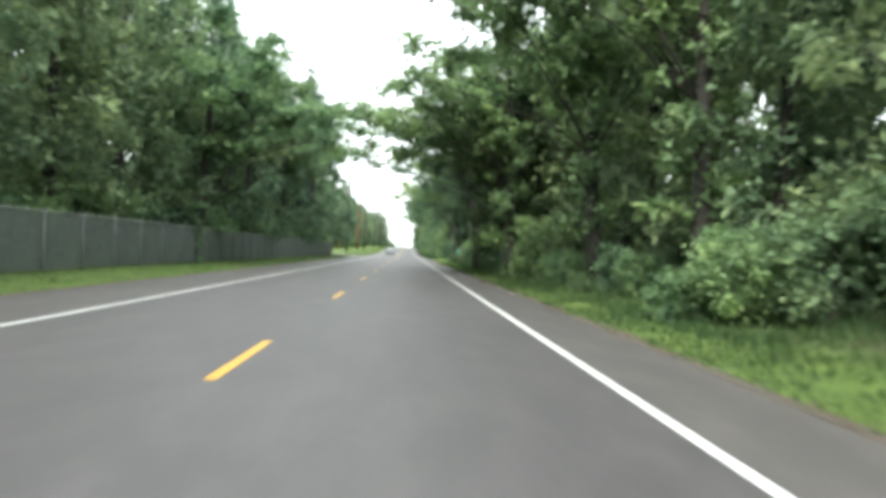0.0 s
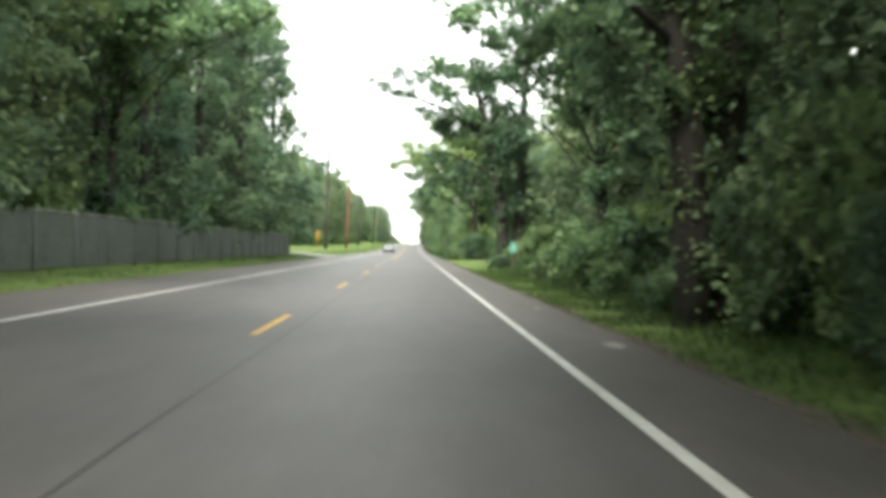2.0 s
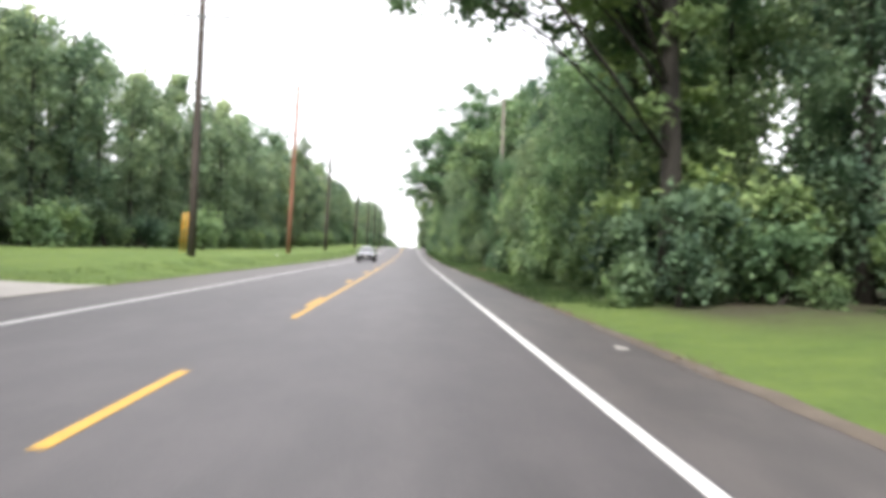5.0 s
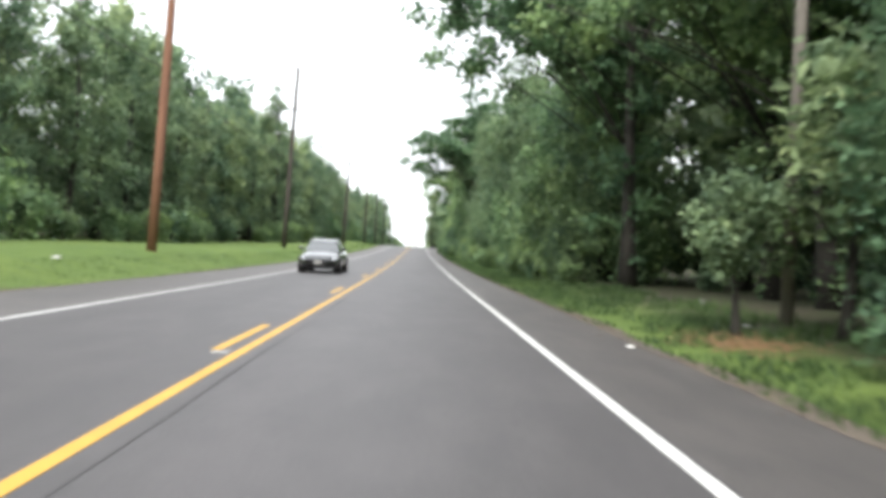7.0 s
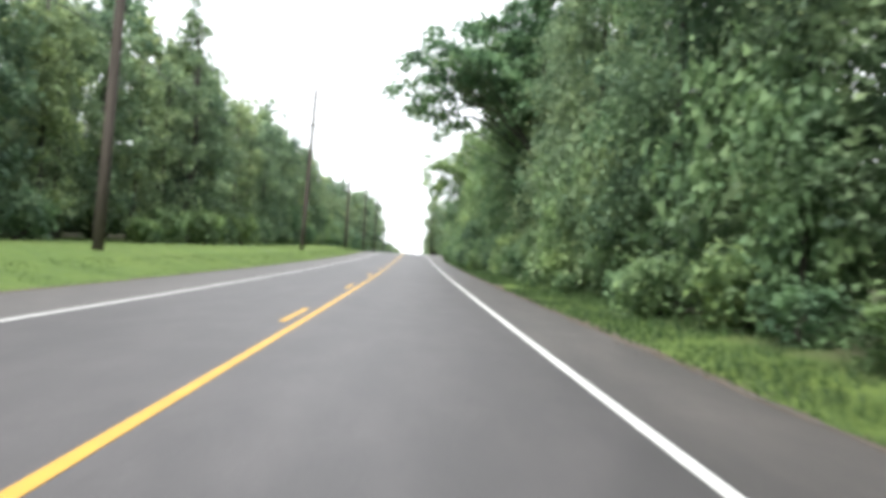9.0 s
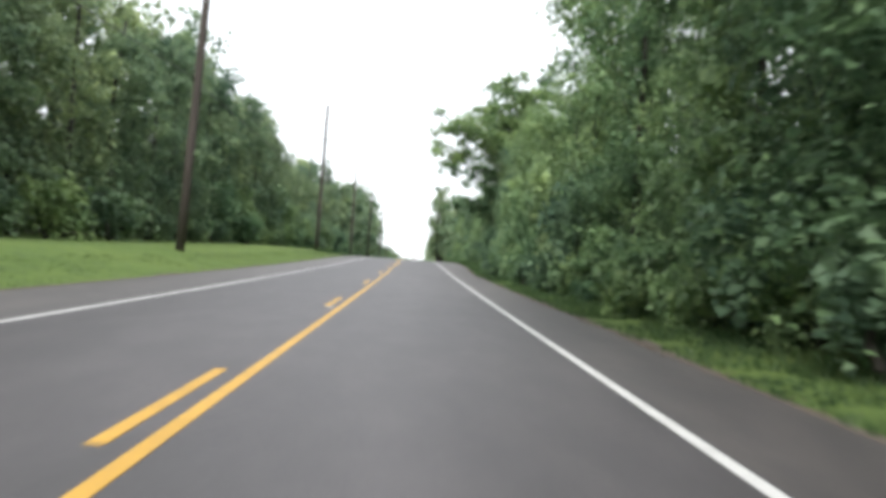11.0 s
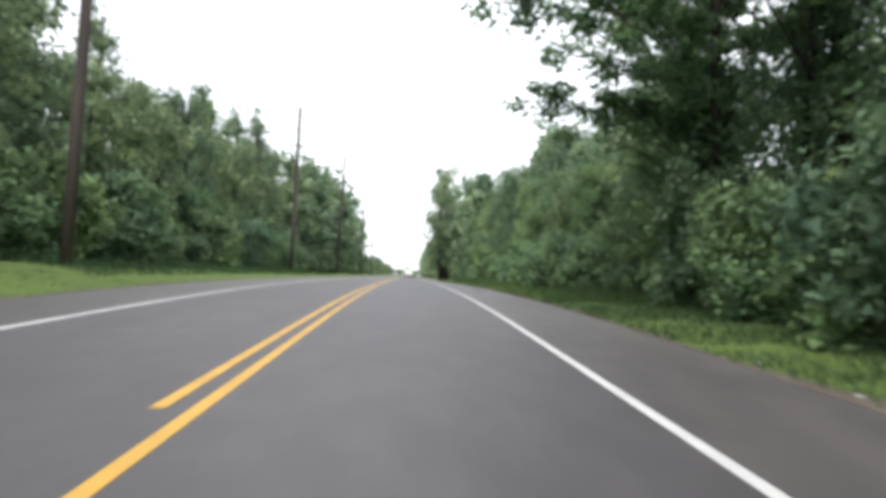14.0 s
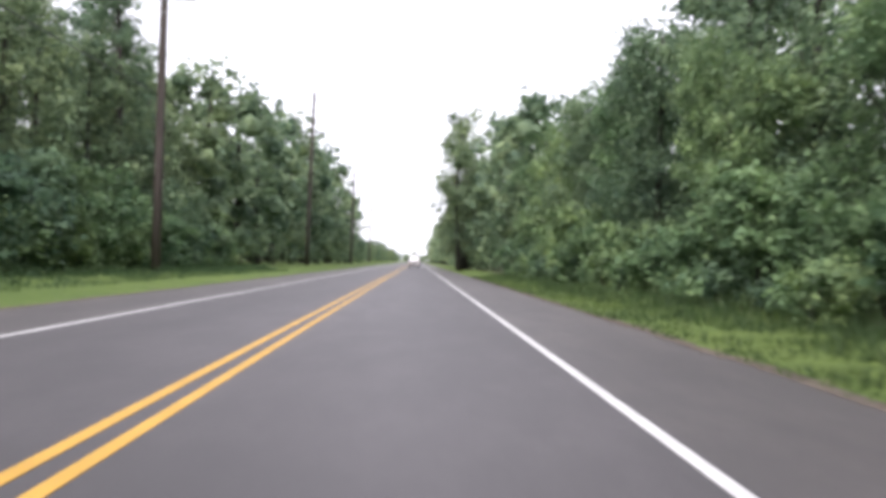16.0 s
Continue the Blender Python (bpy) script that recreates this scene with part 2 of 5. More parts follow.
M["car_dark"] = plain("dark_car_paint", (0.016, 0.017, 0.019), 0.12, 0.0)
M["car_dark"].node_tree.nodes["Principled BSDF"].inputs["Coat Weight"].default_value = 1.0
M["car_white"] = plain("white_car_paint", (0.86, 0.86, 0.86), 0.3)
M["glass"] = plain("tinted_car_glass", (0.02, 0.025, 0.028), 0.05)
M["glass"].node_tree.nodes["Principled BSDF"].inputs["IOR"].default_value = 2.0
M["glass"].node_tree.nodes["Principled BSDF"].inputs["Coat Weight"].default_value = 1.0
M["tyre"] = plain("black_tyre_rubber", (0.015, 0.015, 0.015), 0.8)
M["alloy"] = plain("alloy_rim", (0.5, 0.5, 0.52), 0.3, 0.9)
M["lamp_glass"] = plain("clear_headlamp", (0.38, 0.4, 0.42), 0.08)
M["tail"] = plain("red_tail_lamp", (0.45, 0.02, 0.02), 0.2)
M["plate"] = plain("pale_plate", (0.28, 0.28, 0.27), 0.5)
M["trim"] = plain("black_plastic_trim", (0.02, 0.02, 0.021), 0.6)


# ------------------------------------------------------------------ mesh helpers
def mesh_of(name, verts, faces, smooth=False):
    me = bpy.data.meshes.new(name)
    me.from_pydata([tuple(v) for v in verts], [], [tuple(f) for f in faces])
    if smooth:
        me.polygons.foreach_set("use_smooth", [True] * len(me.polygons))
    me.update()
    return me


def part(name, data, material, parent=None, label=""):
    """Links a bmesh or a mesh as one object, under its thing."""
    if isinstance(data, bmesh.types.BMesh):
        me = bpy.data.meshes.new(name)
        data.to_mesh(me)
        data.free()
        data = me
    if material and not data.materials:
        data.materials.append(material)
    ob = new(name, data)
    if parent:
        ob.parent = parent
    return tagged(ob, label)


def box(bm, cx, cy, cz, sx, sy, sz, bevel=0.0, turn=None):
    r = bmesh.ops.create_cube(bm, size=1)
    vs = r["verts"]
    bmesh.ops.scale(bm, vec=(sx, sy, sz), verts=vs)
    if bevel:
        es = list({e for v in vs for e in v.link_edges})
        out = bmesh.ops.bevel(bm, geom=es, offset=bevel, segments=2, affect="EDGES")
        vs = [v for v in out["verts"]] + [v for v in vs if v.is_valid]
        vs = list(set(vs))
    if turn:
        bmesh.ops.rotate(bm, cent=(0, 0, 0), matrix=turn.to_3x3(), verts=vs)
    bmesh.ops.translate(bm, vec=(cx, cy, cz), verts=vs)
    return vs


def tube(path, radii, sides=8, cap=True):
    """Vertices and faces of a tapered tube along a path."""
    P = [Vector(p) for p in path]
    verts, faces = [], []
    for i, p in enumerate(P):
        d = (P[min(i + 1, len(P) - 1)] - P[max(i - 1, 0)]).normalized()
        a = d.orthogonal().normalized() if abs(d.z) < 0.9 else Vector((1, 0, 0))
        a = (a - d * a.dot(d)).normalized()
        b = d.cross(a)
        for k in range(sides):
            w = 2 * pi * k / sides
            verts.append(p + (a * cos(w) + b * sin(w)) * radii[i])
    for i in range(len(P) - 1):
        for k in range(sides):
            k2 = (k + 1) % sides
            faces.append((i * sides + k, i * sides + k2, (i + 1) * sides + k2, (i + 1) * sides + k))
    if cap:
        faces.append(tuple(range(sides))[::-1])
        faces.append(tuple((len(P) - 1) * sides + k for k in range(sides)))
    return verts, faces


def join(pieces):
    verts, faces = [], []
    for v, f in pieces:
        o = len(verts)
        verts += [tuple(p) for p in v]
        faces += [tuple(i + o for i in q) for q in f]
    return verts, faces


def strip(x0, x1, y0, y1, lift, step=5.0, thick=0.0):
    """A band that follows the road from y0 to y1 between x0 and x1."""
    n = max(1, int(math.ceil((y1 - y0) / step)))
    verts, faces = [], []
    for i in range(n + 1):
        y = y0 + (y1 - y0) * i / n
        for x in (x0, x1):
            verts.append((x, y, surface(x, y) + lift))
    for i in range(n):
        faces.append((2 * i, 2 * i + 1, 2 * i + 3, 2 * i + 2))
    if thick:
        o = len(verts)
        verts += [(x, y, z - thick) for x, y, z in verts]
        for i in range(n):
            faces.append((2 * i, 2 * i + 2, o + 2 * i + 2, o + 2 * i))
            faces.append((2 * i + 1, o + 2 * i + 1, o + 2 * i + 3, 2 * i + 3))
        faces.append((0, o, o + 1, 1))
        faces.append((2 * n, 2 * n + 1, o + 2 * n + 1, o + 2 * n))
    return verts, faces


# ------------------------------------------------------------------ road, shoulders and ground
ROAD_L, ROAD_R = -3.60, 3.76
EDGE_L = -5.95


def edge_r(y):
    """Outer edge of the paved shoulder on the near side."""
    return float(np.interp(y, (-50, 90, 120, 290, 312, 2000), (5.1, 5.15, 5.35, 5.3, 6.1, 6.0)))


def surface(x, y):
    """Height of the paving: a slight crown."""
    return road_z(y) - 0.004 * abs(x)


def ground_z(x, y):
    """Height of the ground beside the road."""
    z = road_z(y)
    if x < EDGE_L:
        d = EDGE_L - x
        up = float(np.interp(y, (-50, 112, 150, 320, 345, 700), (0.10, 0.12, 0.62, 0.62, 0.25, 0.2)))
        t = min(1.0, max(0.0, (d - 0.4) / 4.5))
        z += -0.04 + (up + 0.04) * t * t * (3 - 2 * t)
        z += min(1, d) * 0.02 * noise.noise((x * 0.5, y * 0.5, 0))
    elif x > edge_r(y):
        d = x - edge_r(y)
        t = min(1.0, max(0.0, (d - 0.3) / 5.0))
        z += -0.037 + 0.28 * t * t * (3 - 2 * t)
        z += min(1, d) * 0.03 * noise.noise((x * 0.5, y * 0.4, 3))
    else:
        z -= 0.06
    return z


def build_ground():
    ys = [-650, -300, -120] + [-60 + 3 * i for i in range(217)] + [640, 760, 1000, 1500, 2300]
    xs_l = [-1600, -600, -200, -90, -50, -32, -24, -18, -15, -13, -11.5, -10, -9, -8, -7.2, -6.6, -6.15]
    xs_r = [0.12, 0.5, 1.0, 1.7, 2.5, 3.5, 5, 7, 10, 16, 26, 45, 90, 200, 600, 1600]
    verts, faces = [], []
    for y in ys:
        e = edge_r(y)
        wob = 0.09 * noise.noise((0, y * 0.35, 7)) + 0.05 * noise.noise((0, y * 1.3, 2))
        row = xs_l + [EDGE_L - 0.02 + 0.08 * noise.noise((4, y * 0.35, 1)), EDGE_L + 0.2, 0.0, e - 0.2, e + 0.02 + wob] + [e + v for v in xs_r]
        for x in row:
            verts.append((x, y, ground_z(x, y)))
    w = len(xs_l) + 5 + len(xs_r)
    for j in range(len(ys) - 1):
        for i in range(w - 1):
            faces.append((j * w + i, j * w + i + 1, (j + 1) * w + i + 1, (j + 1) * w + i))
    ob = part("ground", mesh_of("ground", verts, faces, True), M["ground"])
    tagged(ob, "mown green grass verge with leaf litter under trees", "ground", kind="structure")


def paved(name, x0, x1, material, label, cols=4):
    """Paving between two edges (numbers or functions of y), with thickness at its sides."""
    ys = [-650, -300, -120] + [-60 + 4 * i for i in range(170)] + [700, 900, 1400, 2300]
    verts, faces = [], []
    for y in ys:
        a = x0(y) if callable(x0) else x0
        b = x1(y) if callable(x1) else x1
        verts.append((a, y, surface(a, y) - 0.12))
        for i in range(cols + 1):
            x = a + (b - a) * i / cols
            verts.append((x, y, surface(x, y)))
        verts.append((b, y, surface(b, y) - 0.12))
    w = cols + 3
    for j in range(len(ys) - 1):
        for i in range(w - 1):
            faces.append((j * w + i, j * w + i + 1, (j + 1) * w + i + 1, (j + 1) * w + i))
    return tagged(part(name, mesh_of(name, verts, faces), material), label, "road", kind="structure")


build_ground()
paved("road", ROAD_L, ROAD_R, M["asphalt"], "grey worn asphalt two-lane road", 6)


def ragged(y, k):
    return 0.07 * noise.noise((k, y * 0.4, 0)) + 0.04 * noise.noise((k, y * 1.7, 5))


paved("shoulder_near", ROAD_R, lambda y: edge_r(y) + ragged(y, 3), M["shoulder"], "brownish grey paved road shoulder with ragged edge", 2)
paved("shoulder_far", lambda y: EDGE_L + ragged(y, 9), ROAD_L, M["shoulder"], "brownish grey paved road shoulder beside grass", 2)


def marking(x0, x1, y0, y1, material, label, name="road_marking"):
    ob = part(name, mesh_of(name, *strip(x0, x1, y0, y1, 0.005, 4.0, 0.004)), material)
    return tagged(ob, label, "road marking", kind="structure")


marking(3.592, 3.712, -100, 900, M["white"], "solid white edge line painted on asphalt")
marking(-3.555, -3.435, -100, 900, M["white"], "solid white edge line painted on asphalt")
CYC = 12.19
for i in range(-8, 11):
    tagged(marking(-0.055, 0.055, CYC * i, CYC * i + 3.05, M["yellow"], "single yellow centre dash painted on asphalt"), group="centre line dashes")
for i in range(11, 26):
    tagged(marking(-0.20, -0.085, CYC * i, CYC * i + 3.05, M["yellow"], "yellow passing dash beside solid yellow line"), group="centre line dashes")
marking(-0.20, -0.085, 313.6, 900, M["yellow"], "solid yellow centre line, one of a pair")
marking(0.085, 0.20, CYC * 10 - 3, 900, M["yellow"], "solid yellow centre line painted on asphalt")
for x, y in [(-0.06, CYC * i - 0.3) for i in (13, 21, 23, 25)] + [(0.1, 69.2), (0.08, 93.4)]:
    tagged(marking(x - 0.09, x + 0.09, y + 0.1, y + 0.2, M["white"], "small worn white patch beside centre line", "paint_patch"), group="paint patches")


for y in (177.6, 179.3):
    tagged(part("sealed_crack", mesh_of("sealed_crack", *strip(3.57, 3.74, y, y + 0.13, 0.008, 4.0, 0.002)), M["seam"]), "dark sealed crack across the white edge line", "pavement crack", kind="structure")


def seam_line(y0, y1):
    verts, faces = [], []
    ys = np.arange(y0, y1, 1.5)
    for y in ys:
        x = 0.38 + 0.05 * noise.noise((0, y * 0.15, 0)) + 0.02 * noise.noise((1, y * 0.9, 0))
        wd = max(0.002, 0.009 + 0.014 * noise.noise((2, y * 0.2, 0)))
        for k in (-wd, wd):
            verts.append((x + k, y, surface(x, y) + 0.004))
    for i in range(len(ys) - 1):
        faces.append((2 * i, 2 * i + 1, 2 * i + 3, 2 * i + 2))
    tagged(part("pavement_seam", mesh_of("pavement_seam", verts, faces), M["seam"]), "dark sealed seam running along the asphalt", "pavement seam", kind="structure")


seam_line(28, 72)
seam_line(134, 172)



# ------------------------------------------------------------------ plants
def unit(v):
    return v / (np.linalg.norm(v, axis=1, keepdims=True) + 1e-9)


def leaf_faces(P, N, size, rng, slim=0.55, kite=True):
    """One leaf for each place and normal: a folded kite, or a plain three-cornered leaf."""
    n = len(P)
    N = unit(N)
    d = rng.normal(size=(n, 3))
    d[:, 2] -= 0.5
    d = unit(d - N * np.sum(d * N, axis=1, keepdims=True))
    s = np.cross(N, d)
    L = (size * rng.uniform(0.6, 1.35, n))[:, None]
    w = L * slim * 0.5
    base, tip = P - d * L * 0.5, P + d * L * 0.5 - N * L * 0.12
    mid = P - d * L * 0.05 + N * L * 0.08
    if kite:
        V, c = np.stack([base, mid + s * w, tip, mid - s * w], axis=1), 4
    else:
        k = rng.uniform(0.0, 0.45, (n, 2))
        V, c = np.stack([base + s * w * 1.1 + d * L * k[:, :1], tip, base - s * w * 1.1 + d * L * k[:, 1:]], axis=1), 3
    return V.reshape(-1, 3), np.arange(c * n).reshape(-1, c)


def blob_cloud(blobs, n, size, rng, slim=0.55, flat=0.0, core=0.45, inner=0.4, fine=1, kite=True, shoots=20, droop=0.3, cored=0.66):
    """Leafy shoots over a heap of uneven clumps; the larger ones hold a plain leaf-coloured solid, added to block
    light.
    """
    C = np.array([b[:3] for b in blobs])
    R = np.array([b[3] for b in blobs])
    p = R ** 2 / np.sum(R ** 2)
    k = rng.choice(len(R), size=int(n * 1.8), p=p)
    m = len(k)
    sq = np.array([1, 1, 1 - flat])
    # each clump carries flat, drooping sprays of leaves that overlap like tiers
    S = unit(rng.normal(size=(len(R), shoots, 3)) + np.array([0, 0, 0.35]))
    reach = rng.uniform(0.75, 1.3, (len(R), shoots))
    j = rng.integers(0, shoots, m)
    s, far = S[k, j], reach[k, j]
    side = unit(np.stack([-s[:, 1], s[:, 0], 0.15 * rng.normal(size=(len(R), shoots))[k, j]], axis=1))
    u = rng.random(m) ** 0.75
    along = inner + (far - inner) * u
    lat = rng.normal(size=m) * 0.24 * (0.45 + np.sin(pi * np.minimum(1, u * 0.92)))
    off = s * along[:, None] + side * lat[:, None] + rng.normal(size=(m, 3)) * 0.07
    off[:, 2] -= droop * (u ** 2 + 2.2 * lat ** 2) * far * 0.75
    d = unit(rng.normal(size=(m, 3)))
    loose = rng.random(m) < 0.16
    off[loose] = d[loose] * (inner + (1.0 - inner) * rng.random(loose.sum()))[:, None]
    # a few shoots grow between two neighbouring clumps
    gap = np.linalg.norm(C[:, None] - C[None], axis=2) - 0.5 * R[None]
    np.fill_diagonal(gap, 1e9)
    near = np.argsort(gap, axis=1)[:, :3]
    other = near[k, rng.integers(0, 3, m)]
    w = np.where(rng.random(m) < 0.22, rng.random(m) * 0.6, 0.0)[:, None]
    w[np.linalg.norm(C[k] - C[other], axis=1) > 1.6 * (R[k] + R[other])] = 0
    P = C[k] * (1 - w) + C[other] * w + off * (R[k][:, None] * (1 - w) + R[other][:, None] * w) * (1 - 0.3 * w) * sq
    lie = np.cross(side, s)
    lie *= np.where(lie[:, 2:] < 0, -1.0, 1.0)
    lie[:, :2] += s[:, :2] * (0.5 * u)[:, None]
    lie[loose] = d[loose]
    keep = np.ones(m, bool)
    if core > 0:
        for c, rr in zip(C, R):
            q = (P - c) / sq
            keep &= np.einsum("ij,ij->i", q, q) > (min(inner, core) * 0.85 * rr) ** 2
    keep &= P[:, 2] > 0.03
    P, o = P[keep][:n], unit(lie[keep][:n])
    N = o * 0.9 + rng.normal(size=P.shape) * 0.3 + np.array([0, 0, 0.45])
    V, F = leaf_faces(P, N, size, rng, slim, kite)
    verts, faces = [tuple(v) for v in V], [tuple(int(i) for i in f) for f in F]
    bm = bmesh.new()
    bmesh.ops.create_icosphere(bm, subdivisions=fine, radius=1)
    base = [v.co.copy() for v in bm.verts]
    tris = [tuple(v.index for v in f.verts) for f in bm.faces]
    bm.free()
    big = np.quantile(R, cored)
    for c, rr in zip(C, R) if core > 0 else ():
        if rr < big:
            continue
        o = len(verts)
        for v in base:
            g = (core if core > 0.42 else 0.62 * core) * (1 + 0.35 * noise.noise(Vector(c) * 0.7 + v * 2.3))
            verts.append((c[0] + v.x * rr * g, c[1] + v.y * rr * g, c[2] + v.z * rr * g * (1 - flat)))
        faces += [tuple(i + o for i in t) for t in tris]
    return verts, faces


def trunk_pieces(h, r, rng, lean=0.0, limbs=(), sides=9):
    """A tapered, slightly bent trunk with limbs that run to the given places."""
    n = 8
    bend = rng.normal(size=2) * 0.25
    path = []
    for i in range(n + 1):
        t = i / n
        path.append((lean * t * h + bend[0] * sin(t * 3), bend[1] * sin(t * 2.4), h * t))
    rad = [r * (1.5 - 0.5 * min(1, t * 6)) * (1 - 0.78 * t) + 0.02 for t in [i / n for i in range(n + 1)]]
    out = [tube(path, rad, sides)]
    for L in limbs:
        t0 = min(0.9, max(0.25, (L[2] / h) * rng.uniform(0.55, 0.8)))
        a = Vector(path[int(t0 * n)])
        b = Vector(L[:3])
        mid = a.lerp(b, 0.5) + Vector((rng.normal() * 0.7, rng.normal() * 0.7, 0.6))
        q = [a, a.lerp(mid, 0.5) + Vector((0, 0, 0.15)), mid, mid.lerp(b, 0.6), b]
        rr = rad[int(t0 * n)] * 0.24
        out.append(tube(q, [rr, rr * 0.8, rr * 0.6, rr * 0.4, 0.02], 6))
    return out


def make_tree(name, label, category, blobs, leaves, size, h_trunk, r_trunk, seed, material, lean=0.0, limbs=6, slim=0.55, flat=0.0, bark="bark", core=0.38, inner=0.36, kite=True, fine=1):
    rng = np.random.default_rng(seed)
    root = new(name)
    root.empty_display_size = 0.3
    tagged(root, label, category)
    crown = mesh_of("crown", *blob_cloud(blobs, leaves, size, rng, slim, flat, core, inner, fine, kite))
    part("crown", crown, material, root)
    if h_trunk:
        order = sorted(blobs, key=lambda b: -b[3])[:limbs]
        tr = mesh_of("trunk", *join(trunk_pieces(h_trunk, r_trunk, rng, lean, order)), smooth=True)
        part("trunk", tr, M[bark], root)
    return root


def crown_blobs(seed, z0, z1, R, n, rmin, rmax, top=0.45):
    """Clumps that fill an uneven, domed crown between two heights: large ones inside, small ones outside."""
    rng = np.random.default_rng(seed)
    out = []
    inside = max(2, n // 4)
    for i in range(inside):
        t = (i + 0.5) / inside
        z = z0 + (z1 - z0) * t * 0.92
        br = rmax * rng.uniform(0.95, 1.2)
        out.append((rng.normal() * R * 0.16, rng.normal() * R * 0.16, max(z, br * 0.6), br))
    n -= inside
    for i in range(n):
        t = (i + rng.random()) / n
        z = z0 + (z1 - z0) * t
        dome = math.sqrt(max(0.0, 1 - (max(0.0, t - 0.45) / 0.62) ** 2))
        prof = R * (0.8 + 0.25 * sin(pi * min(1, t * 1.2))) * (top + (1 - top) * dome if t < 0.98 else top)
        a = i * 2.399 + rng.normal() * 0.5
        rad = prof * math.sqrt(rng.uniform(0.4, 1.0)) * 0.8
        br = rmin + (rmax - rmin) * rng.random() ** 1.6
        if t > 0.72:
            br = rmax * rng.uniform(0.7, 1.0)
            z = min(z, z1 - 0.35 * br)
        out.append((cos(a) * rad, sin(a) * rad, max(z, br * 0.6), br))
    return out


def tall_tree(seed):
    rng = np.random.default_rng(seed)
    h = rng.uniform(13.5, 16.5)
    b = crown_blobs(seed, 1.8, h - 1.4, 3.3, 34, 0.7, 1.6)
    return make_tree("broadleaf_tree", "tall green broadleaf tree in dense roadside woodland", "tree", b, 5600, 0.33, h * 0.9, 0.2, seed, M["leaf"], flat=0.15, kite=False, slim=0.65)


def vine_tree(seed):
    rng = np.random.default_rng(seed)
    h = rng.uniform(11.0, 13.5)
    b = crown_blobs(seed, 0.6, h - 1.2, 3.2, 36, 0.7, 1.8, 0.4)
    return make_tree("vine_covered_tree", "leafy tree draped in green vines down to the ground", "tree", b, 17000, 0.2, h * 0.85, 0.2, seed, M[("vine_dark", "vine", "vine", "leaf", "vine_light")[seed - 21]], flat=0.15, kite=False, slim=0.75)


def far_tree(seed):
    rng = np.random.default_rng(seed)
    h = rng.uniform(13.0, 16.0)
    b = crown_blobs(seed, 1.2, h - 1.6, 3.6, 28, 0.8, 1.9)
    distant = seed > 33
    return make_tree("woodland_tree", "green broadleaf tree deep in the woodland", "tree", b, 750 if distant else 2300, 0.72 if distant else 0.45, h * 0.85, 0.2, seed, M["leaf"], limbs=0, flat=0.15, kite=False, slim=0.65, core=0.45)


def bush(seed):
    b = crown_blobs(seed, 0.3, 1.5, 1.0, 9, 0.32, 0.75, 0.8)
    return make_tree("bush", "low green leafy bush at the woodland edge", "bush", b, 1000, 0.2, 0.9, 0.05, seed, M[("vine", "vine_light", "vine_dark")[seed - 41]], limbs=0, kite=False, slim=0.7)


def mound(seed):
    b = crown_blobs(seed, 0.3, 2.6, 2.0, 14, 0.5, 1.0, 0.35)
    return make_tree("vine_mound", "low mound of light green vines over a shrub", "shrub", b, 3200, 0.2, 1.8, 0.06, seed, M[("vine_light", "vine", "vine_dark", "vine")[seed - 45]], limbs=0, flat=0.2, kite=False, slim=0.75)


def conifer(seed):
    """A pine with layered, feathery boughs."""
    rng = np.random.default_rng(seed)
    h = rng.uniform(15, 18)
    blobs = [(0, 0, h - 0.9, 1.0), (0.3, 0.2, h - 2.0, 1.3), (-0.4, 0.3, h - 2.6, 1.2), (0.1, -0.5, h - 3.2, 1.4)]
    for i in range(13):
        t = i / 13
        z = 2.0 + (h - 4.6) * t
        reach = 3.9 * (1 - t ** 1.5) + 1.3
        for k in range(5):
            a = i * 1.1 + k * 2 * pi / 5 + rng.normal() * 0.25
            q = reach * rng.uniform(0.4, 0.9)
            blobs.append((cos(a) * q, sin(a) * q, z + rng.normal() * 0.4, rng.uniform(0.8, 1.35) * (1 - 0.2 * t)))
    return make_tree("pine_tree", "dark green pine with layered feathery boughs", "tree", blobs, 5800, 0.42, h * 0.9, 0.24, seed, M["needle"], limbs=14, slim=0.35, flat=0.25, core=0.4, kite=False)


